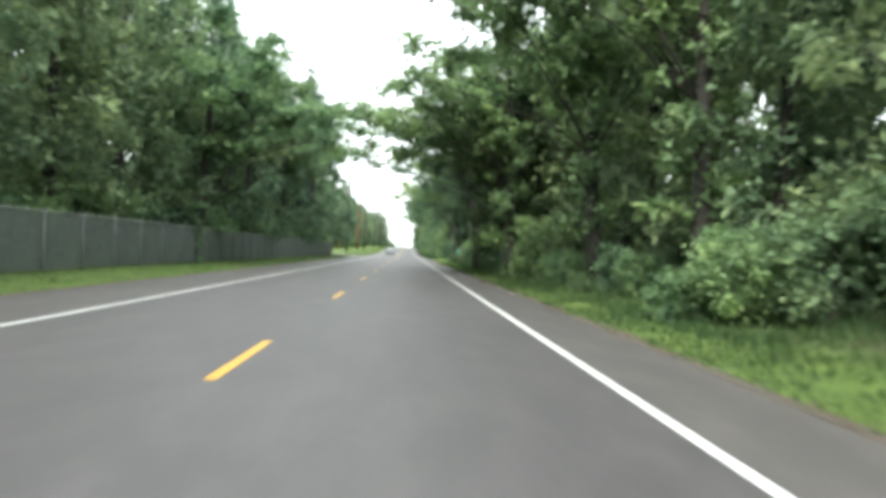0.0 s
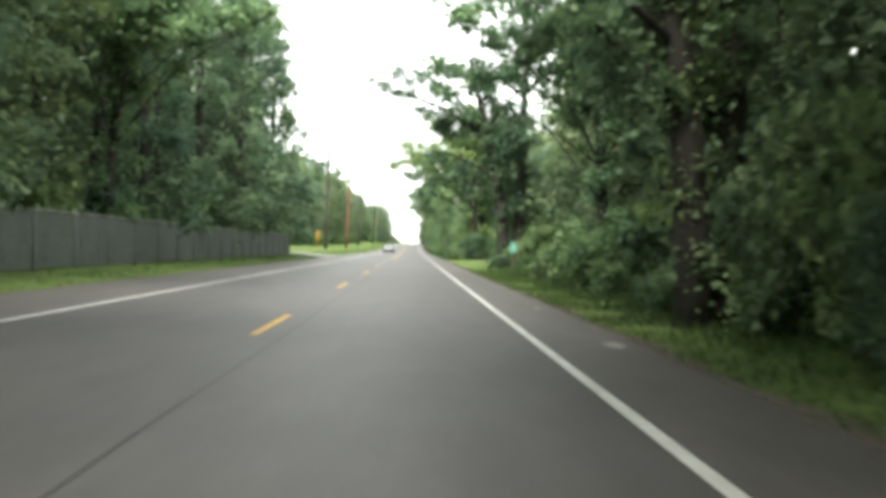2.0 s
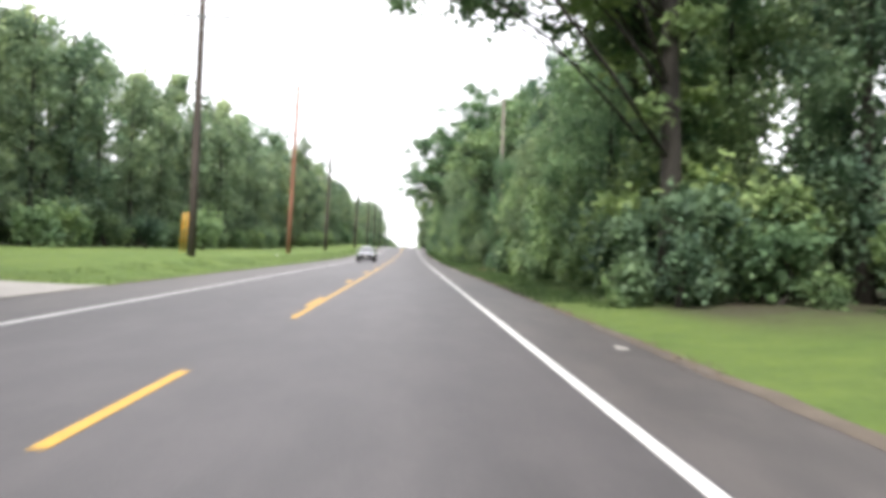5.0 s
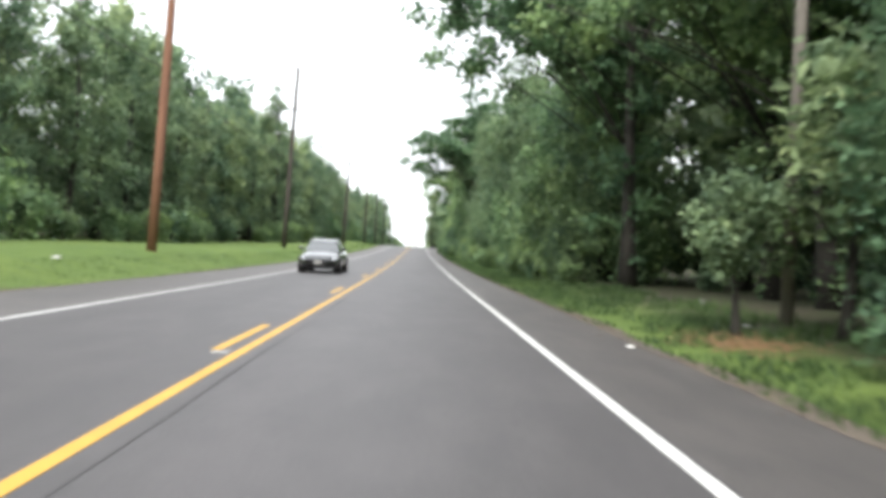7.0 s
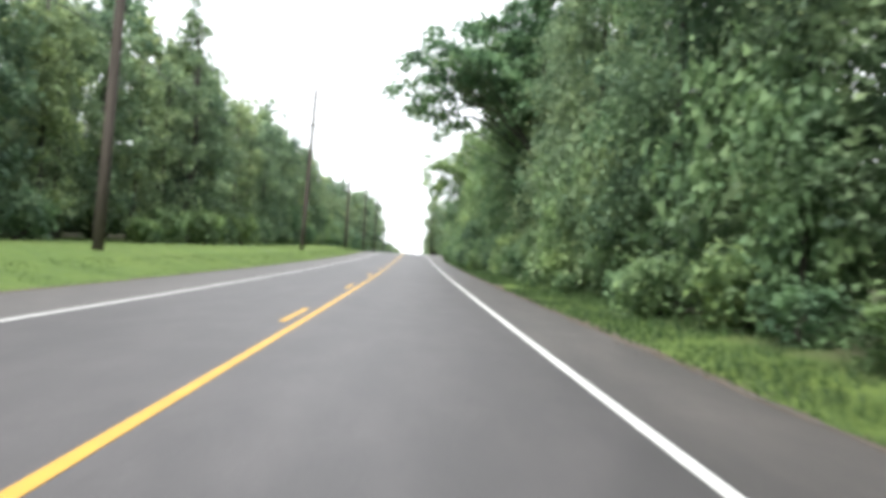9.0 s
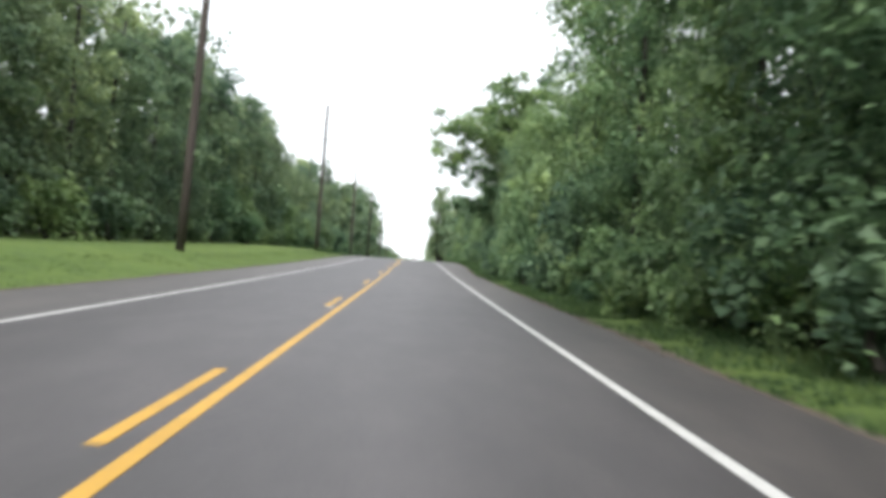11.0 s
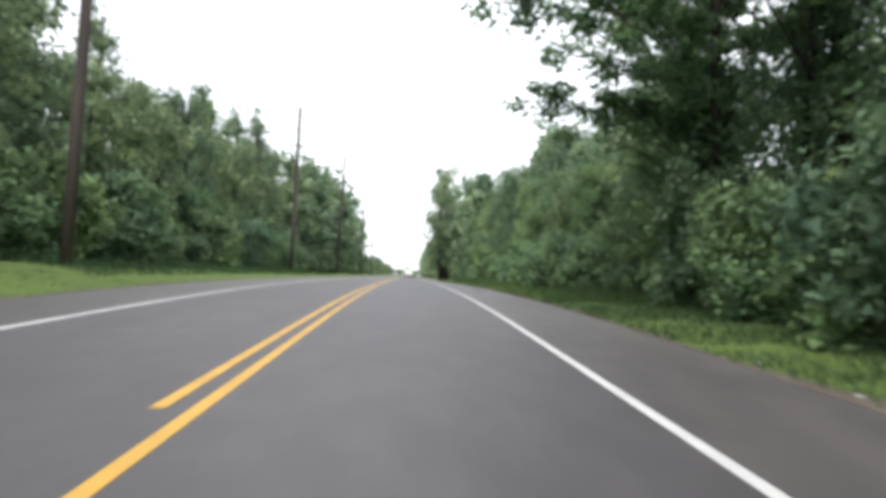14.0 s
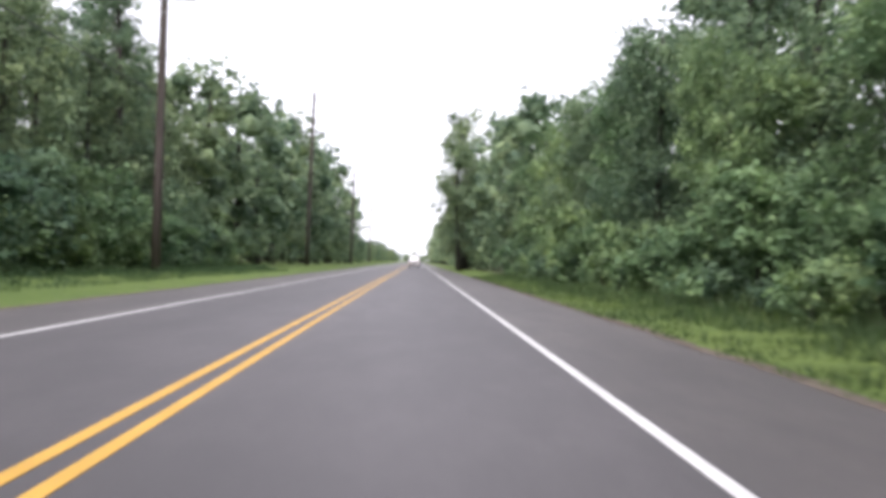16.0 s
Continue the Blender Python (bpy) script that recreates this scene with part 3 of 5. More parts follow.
def spreading_tree(seed):
    """An old tree whose limbs reach far out over the road; its leaves hang along the limbs."""
    rng = np.random.default_rng(seed)
    blobs, tips = [], []
    for i in range(12):
        u = (1.0, 0.85, 0.95, 0.7, 0.8, 0.5, 0.6, 0.3, 0.1, -0.2, -0.4, 0.4)[i]
        tip = Vector((u * 7.0, rng.normal() * 2.6, (7.2 if i < 5 else 9.0) + rng.uniform(-0.8, 4.3) * (0.7 if u > 0.6 else 1.1)))
        start = Vector((0.3, 0, rng.uniform(4.5, 9.0)))
        tips.append((*tip, 2.0))
        for k in range(5):
            t = 0.2 + 0.2 * k
            p = start.lerp(tip, t) + Vector((0, 0, 1.2 * sin(pi * t))) + Vector(rng.normal(size=3) * 0.3)
            blobs.append((*p, rng.uniform(0.8, 1.3) * (1.1 - 0.2 * t)))
    for i in range(10):  # the head of the crown
        blobs.append((rng.normal() * 1.6, rng.normal() * 1.6, rng.uniform(11.0, 14.0), rng.uniform(1.0, 1.6)))
    for i in range(10):  # sprigs and ivy that hang round the trunk
        a = i * 2.4
        blobs.append((cos(a) * 0.9 + 0.3, sin(a) * 1.1, 2.2 + 0.62 * i, rng.uniform(0.6, 1.0)))
    for i in range(15):  # ivy up the trunk
        a = i * 2.1
        blobs.append((cos(a) * 0.15 + 0.02 * i, sin(a) * 0.15, 0.4 + 0.55 * i, rng.uniform(0.42, 0.62)))
    root = make_tree("spreading_tree", "old broadleaf tree with limbs reaching over the road", "tree", blobs, 15000, 0.25, 0, 0, seed, M["vine_light" if seed == 64 else "vine"], flat=0.3, core=0.3, inner=0.25, kite=False, slim=0.7)
    tr = mesh_of("trunk", *join(trunk_pieces(12.0, 0.23, rng, 0.04, tips)), smooth=True)
    part("trunk", tr, M["bark"], root)
    return root


def ivy_tree(seed):
    """An old tree with two thick trunks that part low down, both wrapped in ivy; its crown is thin."""
    rng = np.random.default_rng(seed)
    root = tagged(new("ivy_clad_tree"), "old twin-trunked tree with dark ivy wrapped round both trunks", "tree")
    ivy, leaves, wood = [], [], []
    for sx, lean, h in ((-0.3, -0.19, 12.5), (0.32, 0.03, 13.5)):
        path = [(sx + lean * h * t ** 1.3 + 0.12 * sin(5 * t + sx), 0.25 * sin(3 * t) * sx, h * t - 0.1) for t in [i / 9 for i in range(10)]]
        wood.append(tube(path, [0.42 - 0.3 * min(1, i / 8.5) for i in range(10)], 12))
        for i in range(14):
            t = 0.02 + 0.05 * i
            p = path[min(9, int(t * 9))]
            a = i * 2.3
            ivy.append((p[0] + cos(a) * 0.3, p[1] + sin(a) * 0.3, max(0.3, h * t), rng.uniform(0.6, 0.85)))
        for i in range(14):
            z0 = h * rng.uniform(0.35, 0.95)
            q = Vector(path[int(z0 / h * 9)])
            a, out = rng.uniform(0, 2 * pi), rng.uniform(1.6, 4.2)
            tip = q + Vector((cos(a) * out, sin(a) * out, rng.uniform(0.3, 2.4)))
            wood.append(tube([q, q.lerp(tip, 0.4) + Vector((0, 0, 0.3)), q.lerp(tip, 0.75) + Vector((0, 0, 0.25)), tip], [0.11, 0.08, 0.05, 0.02], 7))
            for t in (0.5, 0.75, 1.0):
                p = q.lerp(tip, t) + Vector(rng.normal(size=3) * 0.25)
                leaves.append((*p, rng.uniform(0.8, 1.4)))
    for tip in ((-8.4, 0.4, 10.4), (-6.6, -1.2, 11.6), (-4.6, 1.0, 8.6)):  # limbs over the lane
        q, tip = Vector((-1.3, 0, 7.6)), Vector(tip)
        wood.append(tube([q, q.lerp(tip, 0.4) + Vector((0, 0, 0.7)), q.lerp(tip, 0.75) + Vector((0, 0, 0.5)), tip], [0.14, 0.1, 0.06, 0.02], 7))
        for t in (0.3, 0.4, 0.5, 0.6, 0.7, 0.8, 0.9, 1.0):
            leaves.append((*(q.lerp(tip, t) + Vector((0, 0, 0.5 * (1 - t))) + Vector(rng.normal(size=3) * 0.3)), rng.uniform(0.85, 1.25)))
    for i in range(26):  # growth that hangs about the trunks
        a, z = i * 2.4, 3.2 + 0.36 * i
        leaves.append((-0.12 * z + cos(a) * 1.5 + 0.5, sin(a) * 1.5, z, rng.uniform(0.7, 1.15)))
    part("trunk", mesh_of("trunk", *join(wood), smooth=True), M["bark"], root)
    part("ivy", mesh_of("ivy", *blob_cloud(ivy, 8000, 0.16, rng, 0.8, 0.0, 0.3, 0.3, 1, False)), M["vine_dark"], root, "dark green ivy round the trunks")
    # darker leaf colour stands in for a crown dark against bright sky
    part("crown", mesh_of("crown", *blob_cloud(leaves, 26000, 0.22, rng, 0.7, 0.25, 0, 0.2, 1, False)), M["vine_dark"], root)
    return root


def sapling(seed):
    b = [(q[0], q[1], q[2] + 1.2, q[3]) for q in crown_blobs(seed, 0.3, 2.2, 1.4, 12, 0.35, 0.75, 0.7)]
    return make_tree("young_tree", "young green tree with a thin pale trunk", "tree", b, 1900, 0.2, 2.6, 0.075, seed, M["leaf"], limbs=8)


def prototypes(fn, seeds):
    return [fn(s) for s in seeds]


def plant(proto, x, y, scale=1.0, turn=None, sink=0.08, group="", tall=1.0, label=""):
    """Sets one plant on the ground; the first call uses the prototype itself."""
    rng = np.random.default_rng(int(abs(x * 131 + y * 977)) + 5)
    turn = rng.uniform(0, 360) if turn is None else turn
    m = Matrix.Translation((x, y, ground_z(x, y) - sink)) @ pose(0, 0, 0, 0, 0, turn)
    ob = copy_thing(proto, m)
    ob.scale = (scale, scale, scale * tall)
    if group:
        ob["group"] = group
    if label:
        ob["label"] = label
    return ob


TALL = prototypes(tall_tree, (11, 12, 13, 14))
VINE = prototypes(vine_tree, (21, 22, 23, 24, 25))
FAR = prototypes(far_tree, (31, 32, 33))
DISTANT = prototypes(far_tree, (34, 35, 36))
BUSH = prototypes(bush, (41, 42, 43))
MOUND = prototypes(mound, (45, 46, 47, 48))
PINE = prototypes(conifer, (51, 52))
WIDE = prototypes(spreading_tree, (61, 62, 63))
PALE = prototypes(spreading_tree, (64,))
YOUNG = prototypes(sapling, (71,))
IVY = prototypes(ivy_tree, (75,))
PROTO = TALL + VINE + FAR + DISTANT + BUSH + MOUND + PINE + WIDE + YOUNG + IVY + PALE
R0 = np.random.default_rng(77)


def left_line(y):
    return float(np.interp(y, (-60, 112, 128, 180, 205, 250, 300, 325, 345, 400, 470, 560, 640, 1200), (-11.6, -11.6, -25, -23, -18, -17.5, -14.5, -13.8, -13.5, -13.4, -13.2, -12.0, -10.5, -8.5)))


def right_line(y):
    """Front of the foliage on the near side, at head height."""
    return float(np.interp(y, (-60, 5, 15, 70, 84, 90, 118, 128, 145, 162, 168, 178, 184, 250, 278, 296, 308, 340, 420, 900),
                           (8.0, 8.0, 7.4, 7.4, 7.6, 13.0, 13.0, 8.5, 7.4, 9.0, 14.0, 14.0, 7.6, 7.1, 6.45, 6.8, 8.2, 9.6, 9.6, 9.2)))


def right_height(y):
    return float(np.interp(y, (-60, 90, 100, 120, 150, 190, 250, 290, 325, 335, 345, 375, 395, 420, 900), (1.25, 1.2, 0.95, 1.1, 1.25, 1.55, 1.5, 1.2, 1.2, 0.98, 0.94, 1.1, 1.38, 1.42, 1.25)))


def any_of(kind):
    return kind[int(R0.integers(len(kind)))]


# woodland on the far side
y = -32.0
while y < 420:
    x = left_line(y)
    if y < 122:
        kind = PINE if R0.random() < (0.7 if y > 55 else 0.25) else TALL
        plant(any_of(kind), x - R0.uniform(0.3, 2.0), y, R0.uniform(1.05, 1.3), group="trees behind the fence")
        y += R0.uniform(4.4, 5.6)
    else:
        plant(any_of(TALL), x - 2.4 - R0.uniform(0, 1.5), y, R0.uniform(0.85, 1.1) * (1.3 if y < 180 else 1.1 if y < 330 else 1.0), group="woodland across the road")
        y += R0.uniform(4.8, 6.4)
y = -30.0
while y < 430:
    kind = PINE if R0.random() < 0.2 else FAR
    plant(any_of(kind), left_line(y) - 8.0 - R0.uniform(-1, 2), y, R0.uniform(1.0, 1.35) * (1.0 if kind is PINE else 1.1 if y > 330 else 1.28), group="woodland across the road")
    y += R0.uniform(5.5, 7.5)
y = -30.0
while y < 430:
    plant(any_of(FAR), left_line(y) - 15 - R0.uniform(-1, 2), y, R0.uniform(1.3, 1.7), group="woodland across the road")
    y += R0.uniform(18, 24)
y = 128.0
while y < 420:
    x = left_line(y)
    if R0.random() < 0.8:
        plant(any_of(BUSH), x - R0.uniform(-0.6, 1.4), y, R0.uniform(0.9, 2.1), group="bushes along the woodland")
    y += R0.uniform(2.4, 4.2)
for x, y, k in ((-19, 189, 2.6), (-17.5, 184, 2.0), (-21, 192, 2.4), (-22.5, 150, 1.8), (-21, 157, 1.7), (-22, 164, 1.9)):
    plant(BUSH[1], x, y, k, group="bushes along the woodland", label="rounded yellow-green bush on the lawn")
for y in (41, 55, 72):
    plant(WIDE[y % 3], -10.4, y, 1.5 if 36 < y < 46 else R0.uniform(1.0, 1.2), turn=R0.uniform(-12, 12), tall=0.62 if 36 < y < 46 else 1.0, group="trees behind the fence", label="tall tree behind the fence leaning over the road")

y = -4.0
while y < 112:
    plant(any_of(BUSH), -10.7 - R0.uniform(0, 0.5), y, R0.uniform(1.3, 2.0), tall=R0.uniform(1.0, 1.5), group="shrubs behind the fence", label="leafy shrub growing up behind a fence")
    y += R0.uniform(3.0, 6.5)
# woodland on the near side
y = -16.0
while y < 420:
    x, k = right_line(y), right_height(y)
    if y < 86 or 164 < y < 180:
        plant(any_of(TALL), x + 3.4 + R0.uniform(0, 1.2), y, 1.1 * R0.uniform(0.9, 1.1), group="woodland beside the lane")
    else:
        w = R0.uniform(0.75, 1.15)
        # from 298 to 332 a shadier stretch is put into darker leaf colour
        plant(VINE[0] if 298 < y < 332 else any_of(VINE), x + 2.3 * w + R0.uniform(-0.2, 1.6), y, k * w / 1.3, tall=(R0.uniform(0.75, 0.95) if 335 < y < 385 else R0.uniform(0.8, 1.25)) / w, group="vine-clad edge beside the lane")
    y += R0.uniform(3.6, 5.8) if y < 120 else R0.uniform(4.8, 6.8)
for off, step, sc in ((7.0, 7.0, 1.15), (13.5, 16.0, 1.35)):
    y = -18.0
    while y < 430:
        plant(any_of(FAR), right_line(y) + off + R0.uniform(-1, 2), y, sc * R0.uniform(0.8, 1.1) * min(1.1, right_height(y) + 0.15) * (0.75 if 335 < y < 385 else 1.0), group="woodland beside the lane")
        y += step * R0.uniform(0.8, 1.2) * (1.6 if 184 < y < 330 else 1.0)
y = 16.0
while y < 420:
    x = right_line(y)
    if not 73 < y < 84:
        # from 162 to 183 the darker leaf colour stands in for the hollow's shade
        plant(BUSH[2] if 162 < y < 183 else any_of(BUSH), x + R0.uniform(-0.3, 0.9), y, R0.uniform(0.35, 0.8) if y < 70 else R0.uniform(0.5, 1.2), group="undergrowth beside the lane")
    y += R0.uniform(2.2, 3.6)
# old trees that reach over the lane
for x, y, k, turn in ((9.6, 15, 1.15, 184), (8.6, 23, 1.1, 172), (6.9, 34.7, 1.0, 188), (7.6, 41.0, 1.25, 178), (9.4, 38.5, 1.3, 186), (8.9, 44.0, 1.25, 172), (8.8, 58, 1.0, 190),
                      (9.0, 68, 0.95, 176), (9.8, 130.5, 1.15, 184), (12.4, 170, 1.0, 185), (13.0, 175, 1.1, 170), (16.5, 167, 1.1, 180), (17.0, 173, 1.1, 160), (9.9, 180.5, 1.15, 182), (10.8, 187, 1.25, 180),
                      (10.0, 247, 1.45, 178), (11.0, 254, 1.3, 190), (10.2, 250, 1.35, 184), (13.4, 329, 1.5, 180), (12.6, 325, 1.45, 186), (12.2, 336, 1.2, 172), (11.0, 333.0, 0.86, 182)):
    plant(WIDE[int(y) % 3], x, y, k, turn=turn, tall=0.7 if 38 < y < 46 else 0.8 if y == 333.0 else 1.0, group="old trees over the lane")
for x, y, k, turn in ((8.7, 125.8, 1.3, 182), (9.6, 128.4, 1.2, 176)):
    plant(PALE[0], x, y, k, turn=turn, tall=0.9, group="old trees over the lane", label="spreading tree with pale yellow-green leaves beyond a clearing")
plant(IVY[0], 6.95, 52.0, 0.85, turn=25, group="old trees over the lane")
plant(IVY[0], 7.75, 87.3, 1.0, turn=0, group="old trees over the lane")
# heap of bright bushes and single young plants on the near verge
for x, y, k in ((6.9, 8.8, 0.42), (7.7, 7.8, 0.62), (8.9, 6.8, 0.8), (10.4, 6.2, 1.0), (8.6, 9.6, 0.75), (11.4, 8.2, 1.1)):
    plant(MOUND[(1, 3, 2)[int(y * 10) % 3]], x, y, k, group="bushes on the near verge", label="heap of green vines and shrubs beside the lane")
for x, y, k in ((7.2, 62, 1.1), (7.0, 69.8, 0.65), (7.7, 71.2, 0.8), (7.6, 66.5, 1.25), (8.9, 64, 1.5), (9.0, 79.6, 1.2), (8.6, 83.2, 0.9), (9.2, 76, 1.2)):
    plant(any_of(BUSH), x, y, k, group="bushes on the near verge", label="bright green leafy bush beside the lane")
for x, y, k in ((6.9, 85.2, 0.7), (7.9, 86.9, 0.9), (8.2, 85.6, 1.0), (7.1, 88.6, 0.75), (8.8, 88.0, 1.1)):
    plant(any_of(BUSH), x, y, k, group="bushes on the near verge", label="leafy undergrowth round an old tree trunk")
for x, y, k in ((8.5, 92.4, 1.2), (9.6, 94.6, 1.25), (8.9, 97.3, 0.8), (10.1, 98.6, 1.0)):
    plant(BUSH[1], x, y, k, group="bushes on the near verge", label="bright green leafy bush on the mown clearing")
plant(MOUND[2], 8.2, 123.9, 0.8, tall=1.4, group="shrubs at the clearing", label="dark green shrub round an old tree trunk")
plant(MOUND[1], 7.3, 124.6, 0.4, tall=1.2, group="shrubs at the clearing", label="dark green shrub round an old tree trunk")
for x, y, k in ((8.4, 128.5, 1.6), (10.6, 124, 1.3), (12.5, 121, 1.3), (14.5, 119, 1.2), (11.5, 127, 1.9)):
    plant(any_of(BUSH), x, y, k, group="shrubs at the clearing", label="dark green shrub at the edge of a mown clearing")
for x, y, k in ((7.4, 461, 1.4), (8.0, 467, 1.5), (9.2, 473, 1.4)):
    plant(TALL[int(y) % 4], x, y, k, group="old trees over the lane")
for y in range(92, 119, 3):
    plant(any_of(BUSH), 15.0 + R0.uniform(-1, 1), y, R0.uniform(1.2, 2.0), group="shrubs at the clearing", label="dark green shrub at the edge of a mown clearing")
# dark-leaved trees close the hollow; its shade is put into their colour
for x, y, k in ((18.5, 165, 0.95), (19.0, 172, 1.0), (18.5, 179, 0.95)):
    plant(VINE[0], x, y, k, group="woodland beside the lane")
for x, y, k in ((15.5, 262, 1.1), (16.5, 268, 1.15), (16, 275, 1.1), (17, 282, 1.15), (16.5, 186, 1.1), (17.5, 191, 1.2), (19.5, 197, 1.2), (22, 204, 1.3), (18.5, 99, 1.1), (20, 107, 1.15), (19, 116, 1.1), (22, 94, 1.2)):
    plant(TALL[int(y) % 4], x, y, k, group="woodland beside the lane")
plant(VINE[1], 8.2, 158.2, 0.5, tall=1.4, group="vine-clad edge beside the lane")
plant(VINE[2], 9.4, 155.0, 0.62, group="vine-clad edge beside the lane")
plant(VINE[3], 9.3, 150.0, 0.75, group="vine-clad edge beside the lane")
plant(VINE[4], 10.2, 129.5, 0.7, group="woodland beside the lane")
plant(VINE[1], 9.9, 90.0, 0.58, tall=1.1, group="woodland beside the lane")
plant(VINE[2], 11.2, 94.0, 0.62, tall=1.0, group="woodland beside the lane")
for x, y, k in ((-10.2, 88, 1.25), (-10.4, 96, 1.2), (-10.5, 104, 1.25), (-10.9, 110, 1.2)):
    plant(PINE[y % 2], x, y, k, group="trees behind the fence")
y = 126.0
while y < 334:
    if not 163 < y < 182:
        # dark mounds from 298 to 326 carry that stretch's shade in their colour
        plant(MOUND[2] if 298 < y < 326 else any_of(MOUND), right_line(y) + 1.0 + R0.uniform(-0.5, 1.0), y, R0.uniform(0.6, 1.3), tall=R0.uniform(0.8, 2.2), group="vines at the edge of the lane", label="green vines and shrubs crowding the lane")
    y += R0.uniform(3.0, 5.5)
for x, y, k in ((7.6, 47.0, 0.75), (7.5, 50.0, 0.8), (7.1, 46.3, 0.45), (7.8, 33.6, 0.7), (7.7, 36.0, 0.7), (8.3, 39.8, 0.8), (8.4, 42.4, 0.8)):
    plant(MOUND[int(y) % 4], x, y, k, tall=1.7, group="undergrowth beside the lane", label="vines and saplings round old tree trunks")
y = 13.0
while y < 84:
    if not 26 < y < 28:
        plant(MOUND[(2, 2, 1, 3)[int(R0.integers(4))]], 8.1 + R0.uniform(-0.2, 1.4), y, R0.uniform(0.35, 0.75), tall=R0.uniform(0.7, 1.5), group="undergrowth beside the lane", label="low dark green vines and weeds under roadside trees")
    y += R0.uniform(1.8, 3.2)
y = 312.0
while y < 425:
    plant(any_of(MOUND), left_line(y) - 2.0 + R0.uniform(-0.6, 0.6), y, R0.uniform(1.4, 2.1), tall=R0.uniform(0.9, 1.4), group="shrubs below the woodland", label="tall light green shrub below the woodland")
    y += R0.uniform(4.5, 7)
plant(PINE[0], -17, 405, 1.1, group="woodland across the road")
plant(PINE[0], -19.5, 271, 1.32, group="woodland across the road")
plant(PINE[1], -21, 278, 1.28, group="woodland across the road")
plant(PINE[1], -24, 298, 1.0, group="woodland across the road")
y = 337.0
while y < 420:
    plant(any_of(MOUND), right_line(y) + 0.9 + R0.uniform(-0.3, 0.6), y, R0.uniform(0.8, 1.5), tall=R0.uniform(0.7, 1.2), group="mounds of vines on the verge", label="low mound of light green vines beside the lane")
    y += R0.uniform(3.0, 6.0)
y = 340.0
while y < 420:
    plant(any_of(MOUND), left_line(y) + 0.0 + R0.uniform(-0.5, 0.8), y, R0.uniform(0.8, 1.5), tall=R0.uniform(0.7, 1.2), group="mounds of vines across the road", label="low mound of light green vines below the woodland")
    y += R0.uniform(3.0, 5.5)
for x, y, k in ((13.5, 364, 0.8), (15.0, 368, 0.85), (14.5, 359, 0.8), (16.5, 352, 0.95), (13.6, 349, 0.9), (15.2, 355, 0.95), (14.2, 379, 0.95), (15.2, 373, 0.95), (14.8, 386, 1.0)):
    plant(TALL[int(y) % 4], x, y, k, group="woodland beside the lane")
for y in (27, 33, 37.5, 44, 46.5, 50.5, 54, 60):
    plant(any_of(BUSH), 7.3 + R0.uniform(-0.3, 0.5), y, R0.uniform(0.55, 0.95), group="undergrowth beside the lane")
plant(YOUNG[0], 7.25, 162.9, 0.8)
plant(YOUNG[0], 8.7, 162.2, 1.2)
plant(YOUNG[0], 9.1, 161.4, 1.4)
plant(YOUNG[0], 10.6, 160.5, 1.3)

# thicket that closes the woodland at eye level: one mass that nobody could count
THICKET = []


def thicket(x, y, k):
    for i in range(3):
        THICKET.append((x + R0.uniform(-0.5, 0.5) * k, y + R0.uniform(-0.5, 0.5) * k, ground_z(x, y) + k * R0.uniform(0.35, 1.05), k * R0.uniform(0.55, 0.75)))


for y in range(122, 420, 4):
    thicket(left_line(y) - 5.5 + R0.uniform(-1.0, 1.0), y, R0.uniform(2.2, 3.2))
for x in range(-28, 32, 4):
    thicket(x, 985 + R0.uniform(-6, 6), R0.uniform(4.0, 5.5))
for y in range(126, 420, 4):
    thicket(right_line(y) + 6.5 + R0.uniform(-1.0, 1.0), y, R0.uniform(2.4, 3.4))
for y in range(16, 84, 6):
    thicket(13.0 + R0.uniform(-1, 1), y, R0.uniform(2.0, 3.0))
    thicket(19.0 + R0.uniform(-1, 1), y + 3, R0.uniform(2.4, 3.2))
for y in range(422, 560, 6):
    thicket(left_line(y) + R0.uniform(-0.5, 1.0), y, R0.uniform(1.5, 2.4))
    thicket(right_line(y) + R0.uniform(-0.5, 1.0), y, R0.uniform(1.3, 2.2))
tagged(part("thicket", mesh_of("thicket", *blob_cloud(THICKET, 60000, 0.34, np.random.default_rng(9), 0.65, 0.1, 0.5, 0.4, 1, False, cored=0.3)), M["vine_dark"]), "dense dark green thicket between the woodland trees", "thicket", kind="stuff")

# distance: both sides run on to the skyline
y = 424.0
while y < 900:
    x = right_line(y)
    plant(any_of(DISTANT), x + 1.5 + R0.uniform(0, 1), y + R0.uniform(-2, 2), R0.uniform(1.0, 1.3) * (1.15 if y < 520 else 1.0), group="distant roadside trees")
    if y < 640:
        plant(any_of(DISTANT), x + 9 + R0.uniform(0, 2), y + R0.uniform(-2, 2), R0.uniform(1.1, 1.4), group="distant roadside trees")
    x, k = left_line(y), 1.3 if y < 552 else 0.5
    plant(any_of(DISTANT), x - 1.5 - R0.uniform(0, 1), y + R0.uniform(-2, 2), k * R0.uniform(1.0, 1.3), group="distant roadside trees")
    if y < 552:
        plant(any_of(DISTANT), x - 9 - R0.uniform(0, 2), y + R0.uniform(-2, 2), R0.uniform(1.3, 1.6), group="distant roadside trees")
    y += 10.5 if y < 700 else 18
for i in range(9):
    plant(DISTANT[i % 3], -24 + 6 * i, 1000 + R0.uniform(-8, 8), R0.uniform(1.1, 1.4), tall=R0.uniform(0.4, 0.6), group="distant roadside trees")



